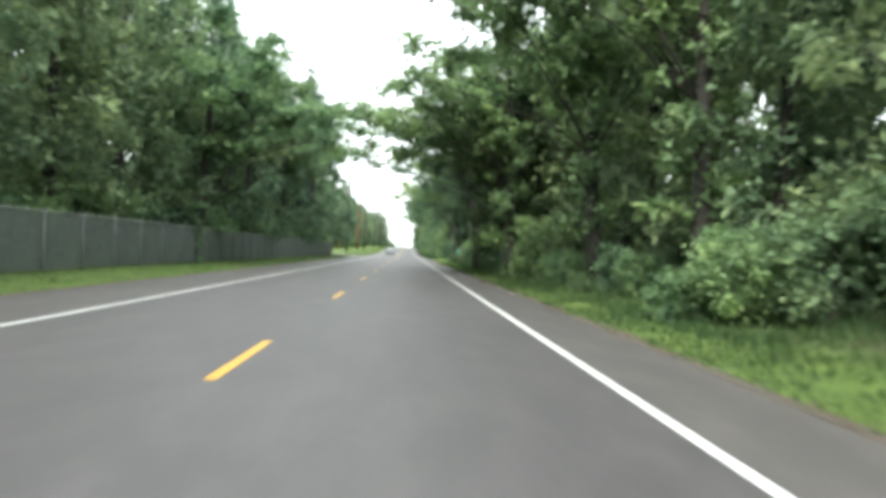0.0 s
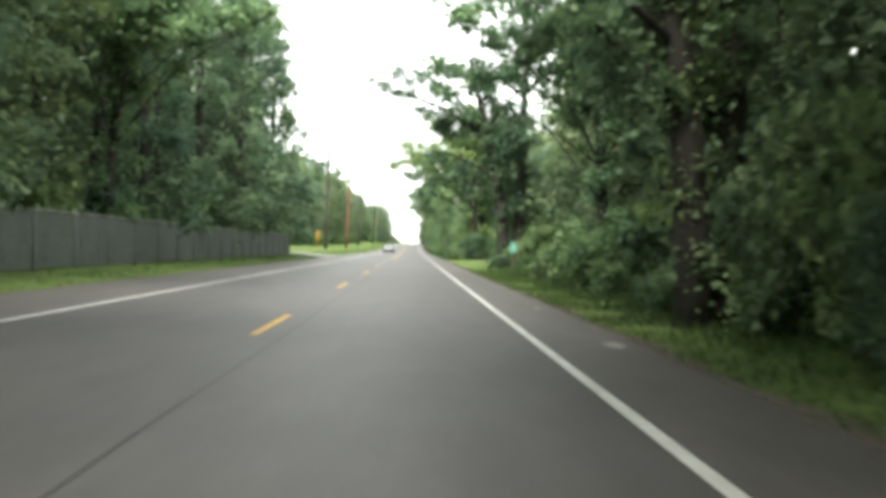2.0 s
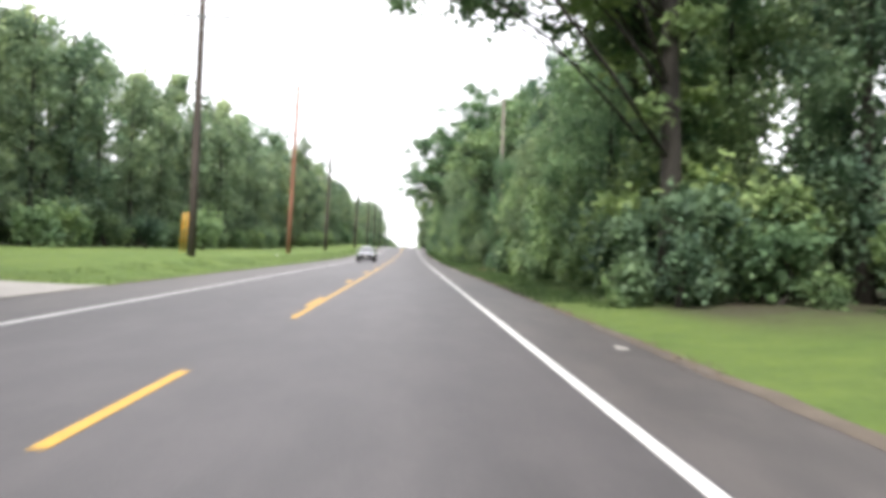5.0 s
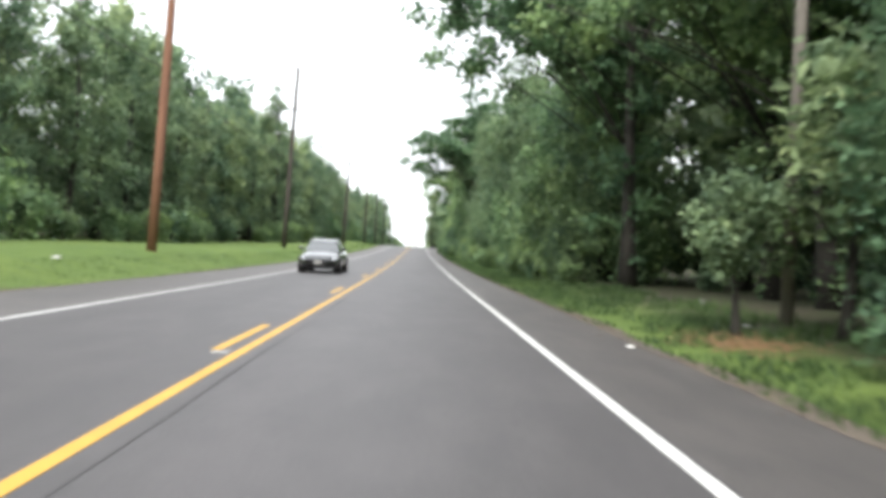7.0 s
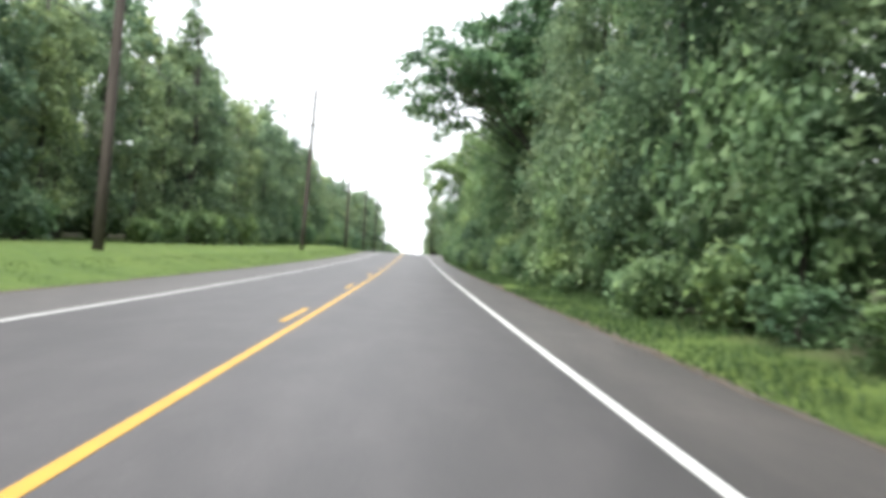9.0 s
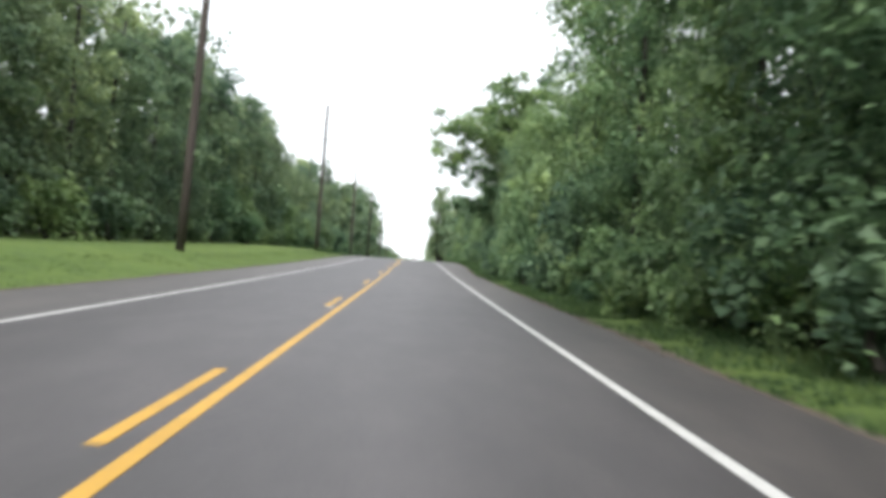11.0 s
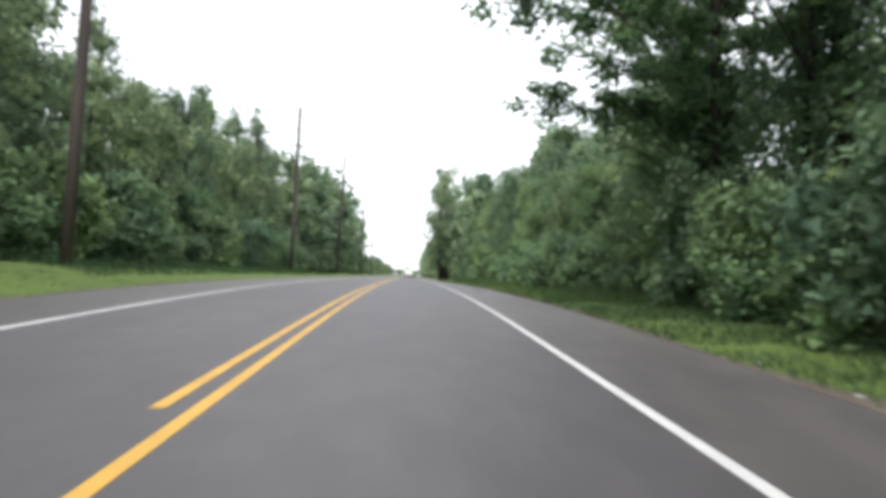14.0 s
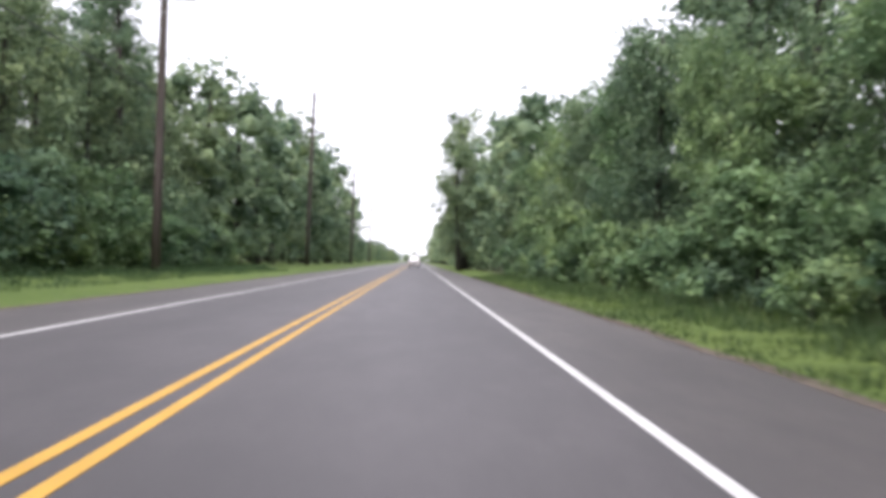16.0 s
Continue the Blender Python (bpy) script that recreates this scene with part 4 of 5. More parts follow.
def deep_woods():
    """Unbroken woodland that reaches far back behind the first rows of trees."""
    rng = np.random.default_rng(5)
    pieces = []
    for side in (-1, 1):
        for y0 in range(-100, 1200, 100):
            blobs = []
            y = float(y0)
            while y < y0 + 100:
                for z in (2.0, 5.5, 8.5):
                    blobs.append((side * (44 + rng.uniform(-3, 5)), y + rng.uniform(-2, 2), z + road_z(y), rng.uniform(3.0, 4.2)))
                y += 3.6 if y < 450 else 9.0
            for x in range(30, 120, 8):
                for yy in range(y0, y0 + 100, 8):
                    if x > 36 or side > 0 or not 100 < yy < 200:
                        blobs.append((side * (x + rng.uniform(-3, 3)), yy + rng.uniform(-3, 3), rng.uniform(5, 9) + road_z(yy), rng.uniform(3.6, 5.0)))
            pieces.append(blob_cloud(blobs, 3000, 0.95, rng, 0.65, 0.1, 0.75, 0.6, 1, False, cored=0.0))
    tagged(part("deep_woodland", mesh_of("deep_woodland", *join(pieces)), M["leaf"]), "dense green woodland far behind the roadside trees", "woodland", kind="stuff")


deep_woods()


# ------------------------------------------------------------------ chain-link fence with privacy slats
def slat_panel(length, height):
    verts, faces = [], []
    n = 34
    w = length / n
    for i in range(n):
        y0, y1 = i * w + 0.006, (i + 1) * w - 0.006
        bow = 0.006
        o = len(verts)
        for z in (0.05, height - 0.05 + 0.012 * noise.noise((i * 0.9, 0, 0))):
            verts += [(-0.006, y0, z), (bow, (y0 + y1) / 2, z), (-0.006, y1, z), (-0.012, (y0 + y1) / 2, z)]
        for k in range(4):
            faces.append((o + k, o + (k + 1) % 4, o + 4 + (k + 1) % 4, o + 4 + k))
    return mesh_of("slat_panel", verts, faces)


def build_fence():
    root = tagged(new("fence"), "grey chain-link fence with woven privacy slats and steel posts", "fence")
    bay, h = 3.0, 1.82
    panel = slat_panel(bay, h)
    panel.materials.append(M["slat"])
    post = mesh_of("post", *join([tube([(0, 0, -0.3), (0, 0, h + 0.06)], [0.035, 0.035], 8), tube([(0, 0, h + 0.06), (0, 0, h + 0.1)], [0.045, 0.02], 8)]), smooth=True)
    post.materials.append(M["dull_steel"])
    rail = mesh_of("top_rail", *tube([(0, 0, h), (0, bay, h)], [0.021, 0.021], 6), smooth=True)
    rail.materials.append(M["steel"])
    n = 46
    for i in range(n + 1):
        y = 114.0 - bay * i
        z = ground_z(-9.1, y)
        part("post", post, None, root).matrix_basis = pose(-9.1, y, z, 0.8 * noise.noise((0, y, 0)), 0.8 * noise.noise((y, 0, 0)), 0)
        if i < n:
            part("slat_panel", panel, None, root).matrix_basis = pose(-9.15, y - bay, z, 0, 0.5 * noise.noise((y, 3, 0)), 0)
            part("top_rail", rail, None, root).matrix_basis = pose(-9.1, y - bay, z)
    mesh = []
    for i in range(26):  # bare wire fabric behind the last bay
        mesh.append(tube([(-9.2, 114 - 0.11 * i, ground_z(-9.1, 112) + 0.04), (-9.2, 114 - 0.11 * i - 0.02, ground_z(-9.1, 112) + h)], [0.003, 0.003], 3))
    part("wire_fabric", mesh_of("wire_fabric", *join(mesh)), M["steel"], root)


build_fence()


# ------------------------------------------------------------------ driveway
def build_driveway():
    verts, faces = [], []
    xs = [-6.0, -6.6, -7.5, -9, -11, -14, -18, -24, -32, -45]
    for x in xs:
        flare = 3.2 * max(0.0, 1 - (-6.0 - x) / 4.0) ** 2
        a, b = 119.0 - flare + 0.03 * (-6 - x), 124.6 + flare + 0.03 * (-6 - x)
        for k in range(5):
            y = a + (b - a) * k / 4
            z = max(ground_z(x - 0.4, y), ground_z(x + 0.4, y)) + 0.035 if x < -6.3 else surface(x, y) + 0.004
            verts.append((x, y, z))
    for i in range(len(xs) - 1):
        for k in range(4):
            faces.append((i * 5 + k, i * 5 + k + 1, i * 5 + 6 + k, i * 5 + 5 + k))
    me = mesh_of("driveway", verts, faces)
    tagged(part("driveway", me, M["concrete"]), "pale concrete driveway crossing the grass verge", "driveway", kind="structure")


build_driveway()


# ------------------------------------------------------------------ utility poles and cables
def utility_pole(x, y, h, lean, material, label, arm=True, bracket=False):
    z0 = ground_z(x, y)
    root = tagged(new("utility_pole"), label, "utility pole", group="utility poles")
    root.matrix_basis = pose(x, y, z0, 0, lean, 0)
    shaft = tube([(0, 0, -0.4), (0, 0, h * 0.3), (0, 0, h * 0.65), (0, 0, h)], [0.225, 0.21, 0.19, 0.165], 12)
    part("shaft", mesh_of("shaft", *shaft, smooth=True), material, root)
    for zz, a in ((h - 1.0, 0.3), (h - 2.2, -0.3), (h - 3.4, 0.3)):
        bm = bmesh.new()
        box(bm, a * 0.75, 0, zz, 0.34, 0.05, 0.05)
        part("insulator_bracket", bm, M["steel"], root)
    for zz, a in ((h - 1.0, 1), (h - 2.2, -1), (h - 3.4, 1)):
        part("insulator", mesh_of("insulator", *tube([(a * 0.38, 0, zz - 0.02), (a * 0.4, 0, zz + 0.1), (a * 0.4, 0, zz + 0.2)], [0.05, 0.07, 0.03], 8), smooth=True), M["ceramic"], root)
    if arm:
        za = h * 0.765
        bm = bmesh.new()
        box(bm, 0, -0.17, za, 3.1, 0.1, 0.12, 0.015)
        arm_ob = part("crossarm", bm, M["slat"], root, "pale weathered crossarm")
        for a in (-1.45, -0.7, 0.7, 1.45):
            part("insulator", mesh_of("insulator", *tube([(a, -0.17, za + 0.05), (a, -0.17, za + 0.14), (a, -0.17, za + 0.24)], [0.03, 0.06, 0.03], 8), smooth=True), M["ceramic"], arm_ob)
        for s in (-1, 1):
            part("brace", mesh_of("brace", *tube([(s * 0.8, -0.2, za - 0.05), (0.0, -0.2, za - 0.75)], [0.018, 0.018], 5)), M["steel"], root)
    if bracket:
        zb = h * 0.62
        part("lamp_arm", mesh_of("lamp_arm", *tube([(0, 0, zb), (-0.6, 0, zb + 0.15), (-1.3, 0, zb + 0.2)], [0.03, 0.03, 0.025], 6), smooth=True), M["steel"], root)
        bm = bmesh.new()
        box(bm, -1.4, 0, zb + 0.17, 0.5, 0.2, 0.14, 0.04)
        part("lamp_head", bm, M["steel"], root)
    return root, z0


POLES = [(-9.65, 150.1, 16.7, 0.6, 0, True, False), (-9.85, 187.0, 16.4, 1.6, 1, False, False), (-10.3, 226.6, 16.6, 1.6, 0, True, True),
         (-9.55, 278.9, 16.4, 1.8, 0, True, False), (-9.95, 336.2, 16.9, 0.6, 0, True, False), (-10.5, 394.0, 17.0, -0.1, 0, True, False),
         (-10.6, 449.5, 19.8, 0.8, 0, True, False), (-10.0, 506, 17.0, 0.5, 0, True, False), (-10.0, 563, 17.0, 0.8, 0, True, False)]


def slim_pole(x, y, h):
    root = tagged(new("wooden_pole"), "slim silvery wooden pole among the roadside trees", "pole")
    root.matrix_basis = pose(x, y, ground_z(x, y), 0.4, -0.3, 0)
    wood = two_scale("silvery_pole_wood", (0.11, 0.1, 0.085), (0.24, 0.215, 0.185), 12, 0.6, 0.9, (0.6, 0.01), stretch=(1, 1, 0.06))
    part("shaft", mesh_of("shaft", *tube([(0, 0, -0.4), (0, 0, h * 0.5), (0, 0, h)], [0.115, 0.1, 0.085], 12), smooth=True), wood, root)
    part("cap", mesh_of("cap", *tube([(0, 0, h - 0.02), (0, 0, h + 0.05)], [0.1, 0.03], 12), smooth=True), M["steel"], root, "grey metal cap")


slim_pole(8.3, 163.4, 12.0)
TOPS = []
for x, y, h, lean, fresh, arm, lamp in POLES:
    text = "new reddish-brown wooden utility pole on the lawn" if fresh else "tall weathered dark wooden utility pole with crossarm and insulators"
    root, z0 = utility_pole(x, y, h, lean, M["new_pole" if fresh else "pole"], text, arm, lamp)
    TOPS.append((root.matrix_basis, h))


def cable(a, b, sag, r, label):
    n = 14
    a, b = Vector(a), Vector(b)
    path = []
    for i in range(n + 1):
        t = i / n
        p = a.lerp(b, t)
        p.z -= sag * 4 * t * (1 - t)
        path.append(p)
    ob = part("overhead_cable", mesh_of("overhead_cable", *tube(path, [r] * (n + 1), 4)), M["wire"])
    tagged(ob, label, "cable", group="overhead cables")


for i in range(len(TOPS) - 1):
    (m0, h0), (m1, h1) = TOPS[i], TOPS[i + 1]
    for off, dz in ((0.4, 0.8), (-0.4, 2.0), (0.4, 3.2)):
        cable(m0 @ Vector((off, 0, h0 - dz)), m1 @ Vector((off, 0, h1 - dz)), 0.7, 0.011, "thin dark power cable between utility poles")
    cable(m0 @ Vector((-0.17, 0, h0 * 0.5)), m1 @ Vector((-0.17, 0, h1 * 0.5)), 0.6, 0.022, "thick dark telephone cable between utility poles")


def guy_wire():
    root = tagged(new("guy_wire"), "steel guy wire with a bright yellow plastic guard", "guy wire")
    a, top = Vector((-11.6, 155.2, ground_z(-11.6, 155.2))), TOPS[0][0] @ Vector((0, 0, 11.5))
    part("wire", mesh_of("wire", *tube([a - Vector((0, 0, 0.1)), top], [0.008, 0.008], 4)), M["steel"], root)
    d = (top - a).normalized()
    for k, s in ((0.0, 0.0), (0.22, 0.05)):
        p = a + Vector((k, s, 0))
        part("guard", mesh_of("guard", *tube([p - Vector((0, 0, 0.05)), p + d * 2.6], [0.05, 0.045], 8), smooth=True), M["bollard"], root, "yellow plastic guard")


guy_wire()


# ------------------------------------------------------------------ mile sign
def text_mesh(body, size, name):
    cu = bpy.data.curves.new(name, "FONT")
    cu.body, cu.size, cu.align_x, cu.align_y, cu.extrude = body, size, "CENTER", "CENTER", 0.0015
    ob = new(name, cu)
    me = bpy.data.meshes.new_from_object(ob.evaluated_get(bpy.context.evaluated_depsgraph_get()))
    bpy.data.objects.remove(ob)
    return me


def rounded_plate(w, h, r, d):
    bm = bmesh.new()
    ring = []
    for cx, cz, a0 in ((w / 2 - r, h / 2 - r, 0), (-w / 2 + r, h / 2 - r, 90), (-w / 2 + r, -h / 2 + r, 180), (w / 2 - r, -h / 2 + r, 270)):
        for k in range(5):
            a = radians(a0 + 22.5 * k)
            ring.append(bm.verts.new((cx + r * cos(a), 0, cz + r * sin(a))))
    f = bm.faces.new(ring)
    ext = bmesh.ops.extrude_face_region(bm, geom=[f])
    bmesh.ops.translate(bm, vec=(0, -d, 0), verts=[v for v in ext["geom"] if isinstance(v, bmesh.types.BMVert)])
    bmesh.ops.recalc_face_normals(bm, faces=bm.faces)
    return bm


def mile_sign():
    root = tagged(new("mile_sign"), "small green mile marker sign reading MILE 7 on a brown post", "road sign")
    root.matrix_basis = pose(7.21, 81.3, ground_z(7.21, 81.3), 0, -1.0, -6)
    bm = bmesh.new()
    box(bm, 0, 0.05, 0.62, 0.07, 0.05, 1.55, 0.008)
    part("post", bm, M["post_wood"], root)
    part("border", rounded_plate(0.31, 0.51, 0.03, 0.003), M["sign_white"], root, "white reflective border").matrix_basis = pose(0, 0.02, 1.30)
    panel = part("panel", rounded_plate(0.285, 0.485, 0.024, 0.003), M["sign_green"], root, "green reflective panel")
    panel.matrix_basis = pose(0, 0.015, 1.30)
    for body, size, z in (("MILE", 0.125, 0.13), ("7", 0.25, -0.08)):
        part("lettering", text_mesh(body, size, "lettering"), M["sign_white"], panel, "white lettering").matrix_basis = pose(0, -0.006, z, 90, 0, 0)


mile_sign()


# ------------------------------------------------------------------ cars
def loft(sections, closed_ends=True):
    n = len(sections[0])
    verts = [p for s in sections for p in s]
    faces = []
    for i in range(len(sections) - 1):
        for k in range(n):
            k2 = (k + 1) % n
            faces.append((i * n + k, i * n + k2, (i + 1) * n + k2, (i + 1) * n + k))
    if closed_ends:
        faces.append(tuple(range(n)))
        faces.append(tuple((len(sections) - 1) * n + k for k in range(n))[::-1])
    return verts, faces


def along(y, knots):
    return float(np.interp(y, knots[0], knots[1]))


HALF = ((-2.3, -2.22, -2.05, -1.75, -1.2, 0, 1.2, 1.8, 2.1, 2.26, 2.32), (0.52, 0.68, 0.79, 0.86, 0.89, 0.9, 0.9, 0.87, 0.82, 0.72, 0.6))
DECK = ((-2.3, -2.2, -2.0, -1.6, -1.05, 0, 1.2, 1.75, 2.1, 2.25, 2.32), (0.6, 0.69, 0.77, 0.86, 0.955, 0.97, 1.0, 1.03, 1.02, 0.95, 0.84))
SILL = ((-2.3, -2.2, -1.9, 1.9, 2.2, 2.32), (0.36, 0.25, 0.19, 0.2, 0.28, 0.42))


def shell(y, a, out=0.0):
    """A point of the lower body: a softened box section, a in radians from the near side over the deck."""
    w, top, low = along(y, HALF), along(y, DECK), along(y, SILL)
    c, d = cos(a), sin(a)
    x = math.copysign(abs(c) ** 0.42, c) * (w + out) * (1 - 0.07 * max(0.0, d))
    return (x, y, (top + low) / 2 + math.copysign(abs(d) ** 0.5, d) * ((top - low) / 2 + out))


def cabin(y, u, rise, out=0.0):
    """A point of the glasshouse; u runs from -1 over the roof to 1."""
    top, base = along(y, rise), along(y, DECK) - 0.02
    v = abs(u)
    lift = min(1.0, (1 - v) / 0.42) ** 0.75
    w = 0.79 - 0.2 * lift * min(1.0, max(0.0, top - base) / 0.42)
    x = w * (1.0 if v > 0.58 else math.sin(v / 0.58 * pi / 2) ** 0.9)
    z = base + (top - base) * lift - (0.05 * (v / 0.58) ** 3 if v < 0.58 else 0.05 * lift)
    return (math.copysign(x + out * 0.7, u) if v > 0.05 else u * x / 0.05 if v else 0.0, y, z + out)


def patch(fn, ys, us):
    """A curved sheet over a grid of two parameters."""
    verts = [fn(y, u) for y in ys for u in us]
    w = len(us)
    return verts, [(j * w + i, j * w + i + 1, (j + 1) * w + i + 1, (j + 1) * w + i) for j in range(len(ys) - 1) for i in range(w - 1)]


def wheel(root, x, y, r):
    s = 1 if x > 0 else -1
    w = new("wheel")
    w.parent = root
    w.matrix_basis = pose(x, y, r)
    ring = [((-0.1 * s), r * 0.72), (-0.105 * s, r * 0.93), (-0.07 * s, r), (0.07 * s, r), (0.105 * s, r * 0.93), (0.1 * s, r * 0.72)]
    verts, faces = [], []
    for k in range(24):
        a = 2 * pi * k / 24
        for dx, rr in ring:
            verts.append((dx, cos(a) * rr, sin(a) * rr))
    for k in range(24):
        for i in range(5):
            faces.append((k * 6 + i, k * 6 + i + 1, ((k + 1) % 24) * 6 + i + 1, ((k + 1) % 24) * 6 + i))
    part("tyre", mesh_of("tyre", verts, faces, True), M["tyre"], w)
    bm = bmesh.new()
    for k in range(5):
        box(bm, 0.075 * s, 0, r * 0.38, 0.03, 0.075, r * 0.62, 0.01)
        bmesh.ops.rotate(bm, cent=(0, 0, 0), matrix=Matrix.Rotation(2 * pi / 5, 3, "X"), verts=bm.verts)
    v, f = tube([(0.05 * s, 0, 0), (0.09 * s, 0, 0)], [r * 0.2, r * 0.16], 12)
    me = mesh_of("hub", v, f)
    bm.from_mesh(me)
    v, f = tube([(-0.08 * s, 0, 0), (0.02 * s, 0, 0)], [r * 0.73, r * 0.73], 20)
    me = mesh_of("dish", v, f)
    bm.from_mesh(me)
    part("rim", bm, M["alloy"], w)


def car(x, y, heading, paint, label, roof=1.46, tall_back=False):
    """A car 4.6 m long; its nose points along local -y."""
    root = tagged(new("car"), label, "car")
    slope = math.degrees(math.atan((road_z(y + 2) - road_z(y - 2)) / 4))
    root.matrix_basis = pose(x, y, surface(x, y) + 0.006, slope if heading == 0 else -slope, 0, heading)
    ys = [-2.3 + 0.0575 * i for i in range(81)]
    rings = [[shell(min(yy, 2.32), 2 * pi * k / 40) for k in range(40)] for yy in ys]
    part("body", mesh_of("body", *loft(rings), smooth=True), paint, root)
    back = 2.2 if tall_back else 1.95
    rise = ((-1.1, -0.75, -0.35, 0.05, 0.6, 1.1, back - 0.3, back), (0.96, 1.16, roof - 0.06, roof - 0.01, roof, roof - 0.03, roof - 0.2, 1.03) if not tall_back else (0.96, 1.16, roof - 0.06, roof - 0.01, roof, roof, roof - 0.03, 1.15))
    gy = [-1.1 + (back + 1.1) * i / 30 for i in range(31)]
    gu = [-1 + 2 * i / 40 for i in range(41)]
    part("window_glass", mesh_of("window_glass", *patch(lambda yy, u: cabin(yy, u, rise), gy, gu), smooth=True), M["glass"], root, "dark reflecting car glass")
    ry = [-0.42 + (back + 0.0) * 0.72 * i / 16 for i in range(17)]
    part("roof", mesh_of("roof", *patch(lambda yy, u: cabin(yy, u, rise, 0.012), ry, [-0.54 + 1.08 * i / 20 for i in range(21)]), smooth=True), paint, root)
    if tall_back:
        part("cargo_shell", mesh_of("cargo_shell", *patch(lambda yy, u: cabin(yy, u, rise, 0.018), [0.5 + (back - 0.5) * i / 10 for i in range(11)], gu), smooth=True), paint, root)
    for s in (-1, 1):
        part("roof_rail", mesh_of("roof_rail", *patch(lambda yy, u: cabin(yy, s * u, rise, 0.014), gy, [0.5, 0.54, 0.58, 0.62, 0.67]), smooth=True), paint, root)
        for ya, yb in ((0.38, 0.48), (back - 0.62, back - 0.35)):
            part("pillar", mesh_of("pillar", *patch(lambda yy, u: cabin(yy, s * u, rise, 0.013), [ya, (ya + yb) / 2, yb], [0.62, 0.75, 0.88, 1.0]), smooth=True), paint, root)
        part("mirror", mesh_of("mirror", *tube([(s * 0.8, -0.72, 0.99), (s * 0.9, -0.74, 1.03), (s * 0.98, -0.74, 1.05), (s * 1.05, -0.72, 1.04)], [0.025, 0.07, 0.08, 0.045], 10), smooth=True), paint, root)
        lo, hi = (12, 42) if s > 0 else (138, 168)
        part("headlight", mesh_of("headlight", *patch(lambda yy, a: shell(yy, radians(a), 0.006), [-2.24, -2.16, -2.08, -2.0, -1.9], [lo + (hi - lo) * i / 6 for i in range(7)]), smooth=True), M["lamp_glass"], root, "clear headlight")
        part("tail_light", mesh_of("tail_light", *patch(lambda yy, a: shell(yy, radians(a), 0.006), [1.95, 2.05, 2.15, 2.24], [lo + (hi - lo) * i / 6 for i in range(7)]), smooth=True), M["tail"], root, "red tail light")
        part("door_handle", mesh_of("door_handle", *tube([shell(0.1, 0.42 if s > 0 else pi - 0.42, 0.02), shell(0.28, 0.42 if s > 0 else pi - 0.42, 0.02)], [0.014, 0.014], 6)), M["trim"], root)
        for yy in (-1.42, 1.38):
            part("wheel_arch", mesh_of("wheel_arch", *tube([(s * 0.6, yy, 0.35), (s * 0.905, yy, 0.35)], [0.375, 0.375], 24)), M["trim"], root)
            wheel(root, s * 0.83, yy, 0.335)
    for yy, z, name in ((-2.3, 0.54, "grille"), (-2.285, 0.4, "lower_grille"), (2.3, 0.5, "rear_bumper")):
        bm = bmesh.new()
        box(bm, 0, yy, z, 0.96, 0.05, 0.08, 0.02)
        part(name, bm, M["trim"], root)
    for yy in (-2.345, 2.345):
        bm = bmesh.new()
        box(bm, 0, yy, 0.47 if yy < 0 else 0.72, 0.32, 0.02, 0.16, 0.005)
        part("number_plate", bm, M["plate"], root, "blank pale plate")
    return root


car(-2.2, 187.2, 0, M["car_dark"], "dark grey sedan in the oncoming lane")
car(1.55, 492.0, 180, M["car_white"], "white van far ahead in the lane", 1.95, True)


# ------------------------------------------------------------------ wooden stakes and litter on the verge
def stake(x, y, h, material, label):
    bm = bmesh.new()
    box(bm, 0, 0, h / 2 - 0.1, 0.07, 0.07, h + 0.2, 0.008)
    ob = part("stake", bm, material)
    ob.matrix_basis = pose(x, y, ground_z(x, y), 1.5, -1.0, 20)
    tagged(ob, label, "stake", group="stakes on the verge")


for x, y in ((10.9, 106.0), (11.9, 107.0), (12.25, 107.2)):
    stake(x, y, 0.45, M["concrete"], "short pale wooden stake in the grass")


def scrap(x, y, s, seed, on_road=False):
    """A crumpled scrap of paper."""
    bm = bmesh.new()
    bmesh.ops.create_icosphere(bm, subdivisions=2, radius=1)
    for v in bm.verts:
        g = 1 + 0.5 * noise.noise(v.co * 2.2 + Vector((seed, 0, 0)))
        v.co = Vector((v.co.x * s * g, v.co.y * s * 0.7 * g, max(0, v.co.z) * s * 0.45 * g))
    ob = part("litter", bm, M["litter"])
    z = surface(x, y) + 0.002 if on_road else ground_z(x, y)
    ob.matrix_basis = pose(x, y, z, 0, 0, seed * 70)
    tagged(ob, "crumpled white scrap of paper on the verge", "litter", group="litter")


for i, (x, y, s, p) in enumerate(((-9.05, 175.3, 0.17, 0), (6.35, 331.1, 0.08, 0), (6.35, 316.1, 0.06, 0), (5.35, 69.9, 0.07, 0), (5.0, 22.3, 0.05, 1), (4.95, 18.6, 0.06, 1),
                                  (5.3, 17.6, 0.06, 0), (6.5, 319, 0.06, 0), (9.6, 171.5, 0.16, 0), (5.05, 161.1, 0.07, 1), (5.6, 152.6, 0.06, 0), (8.1, 164.6, 0.1, 0))):
    scrap(x, y, s, i + 1, bool(p))


def sand_patch(x, y, s, seed):
    """A thin spill of pale grit on the shoulder."""
    n = 18
    verts = [(0, 0, 0.012)]
    for k in range(n):
        a = 2 * pi * k / n
        r = s * (0.7 + 0.5 * noise.noise((cos(a) * 1.5 + seed, sin(a) * 1.5, 0)))
        verts.append((cos(a) * r * 0.45, sin(a) * r, 0.003))
    faces = [(0, 1 + k, 1 + (k + 1) % n) for k in range(n)]
    ob = part("grit_patch", mesh_of("grit_patch", verts, faces), M["concrete"])
    ob.matrix_basis = pose(x, y, surface(x, y) + 0.003)
    tagged(ob, "pale spill of grit on the paved shoulder", "grit", kind="structure")


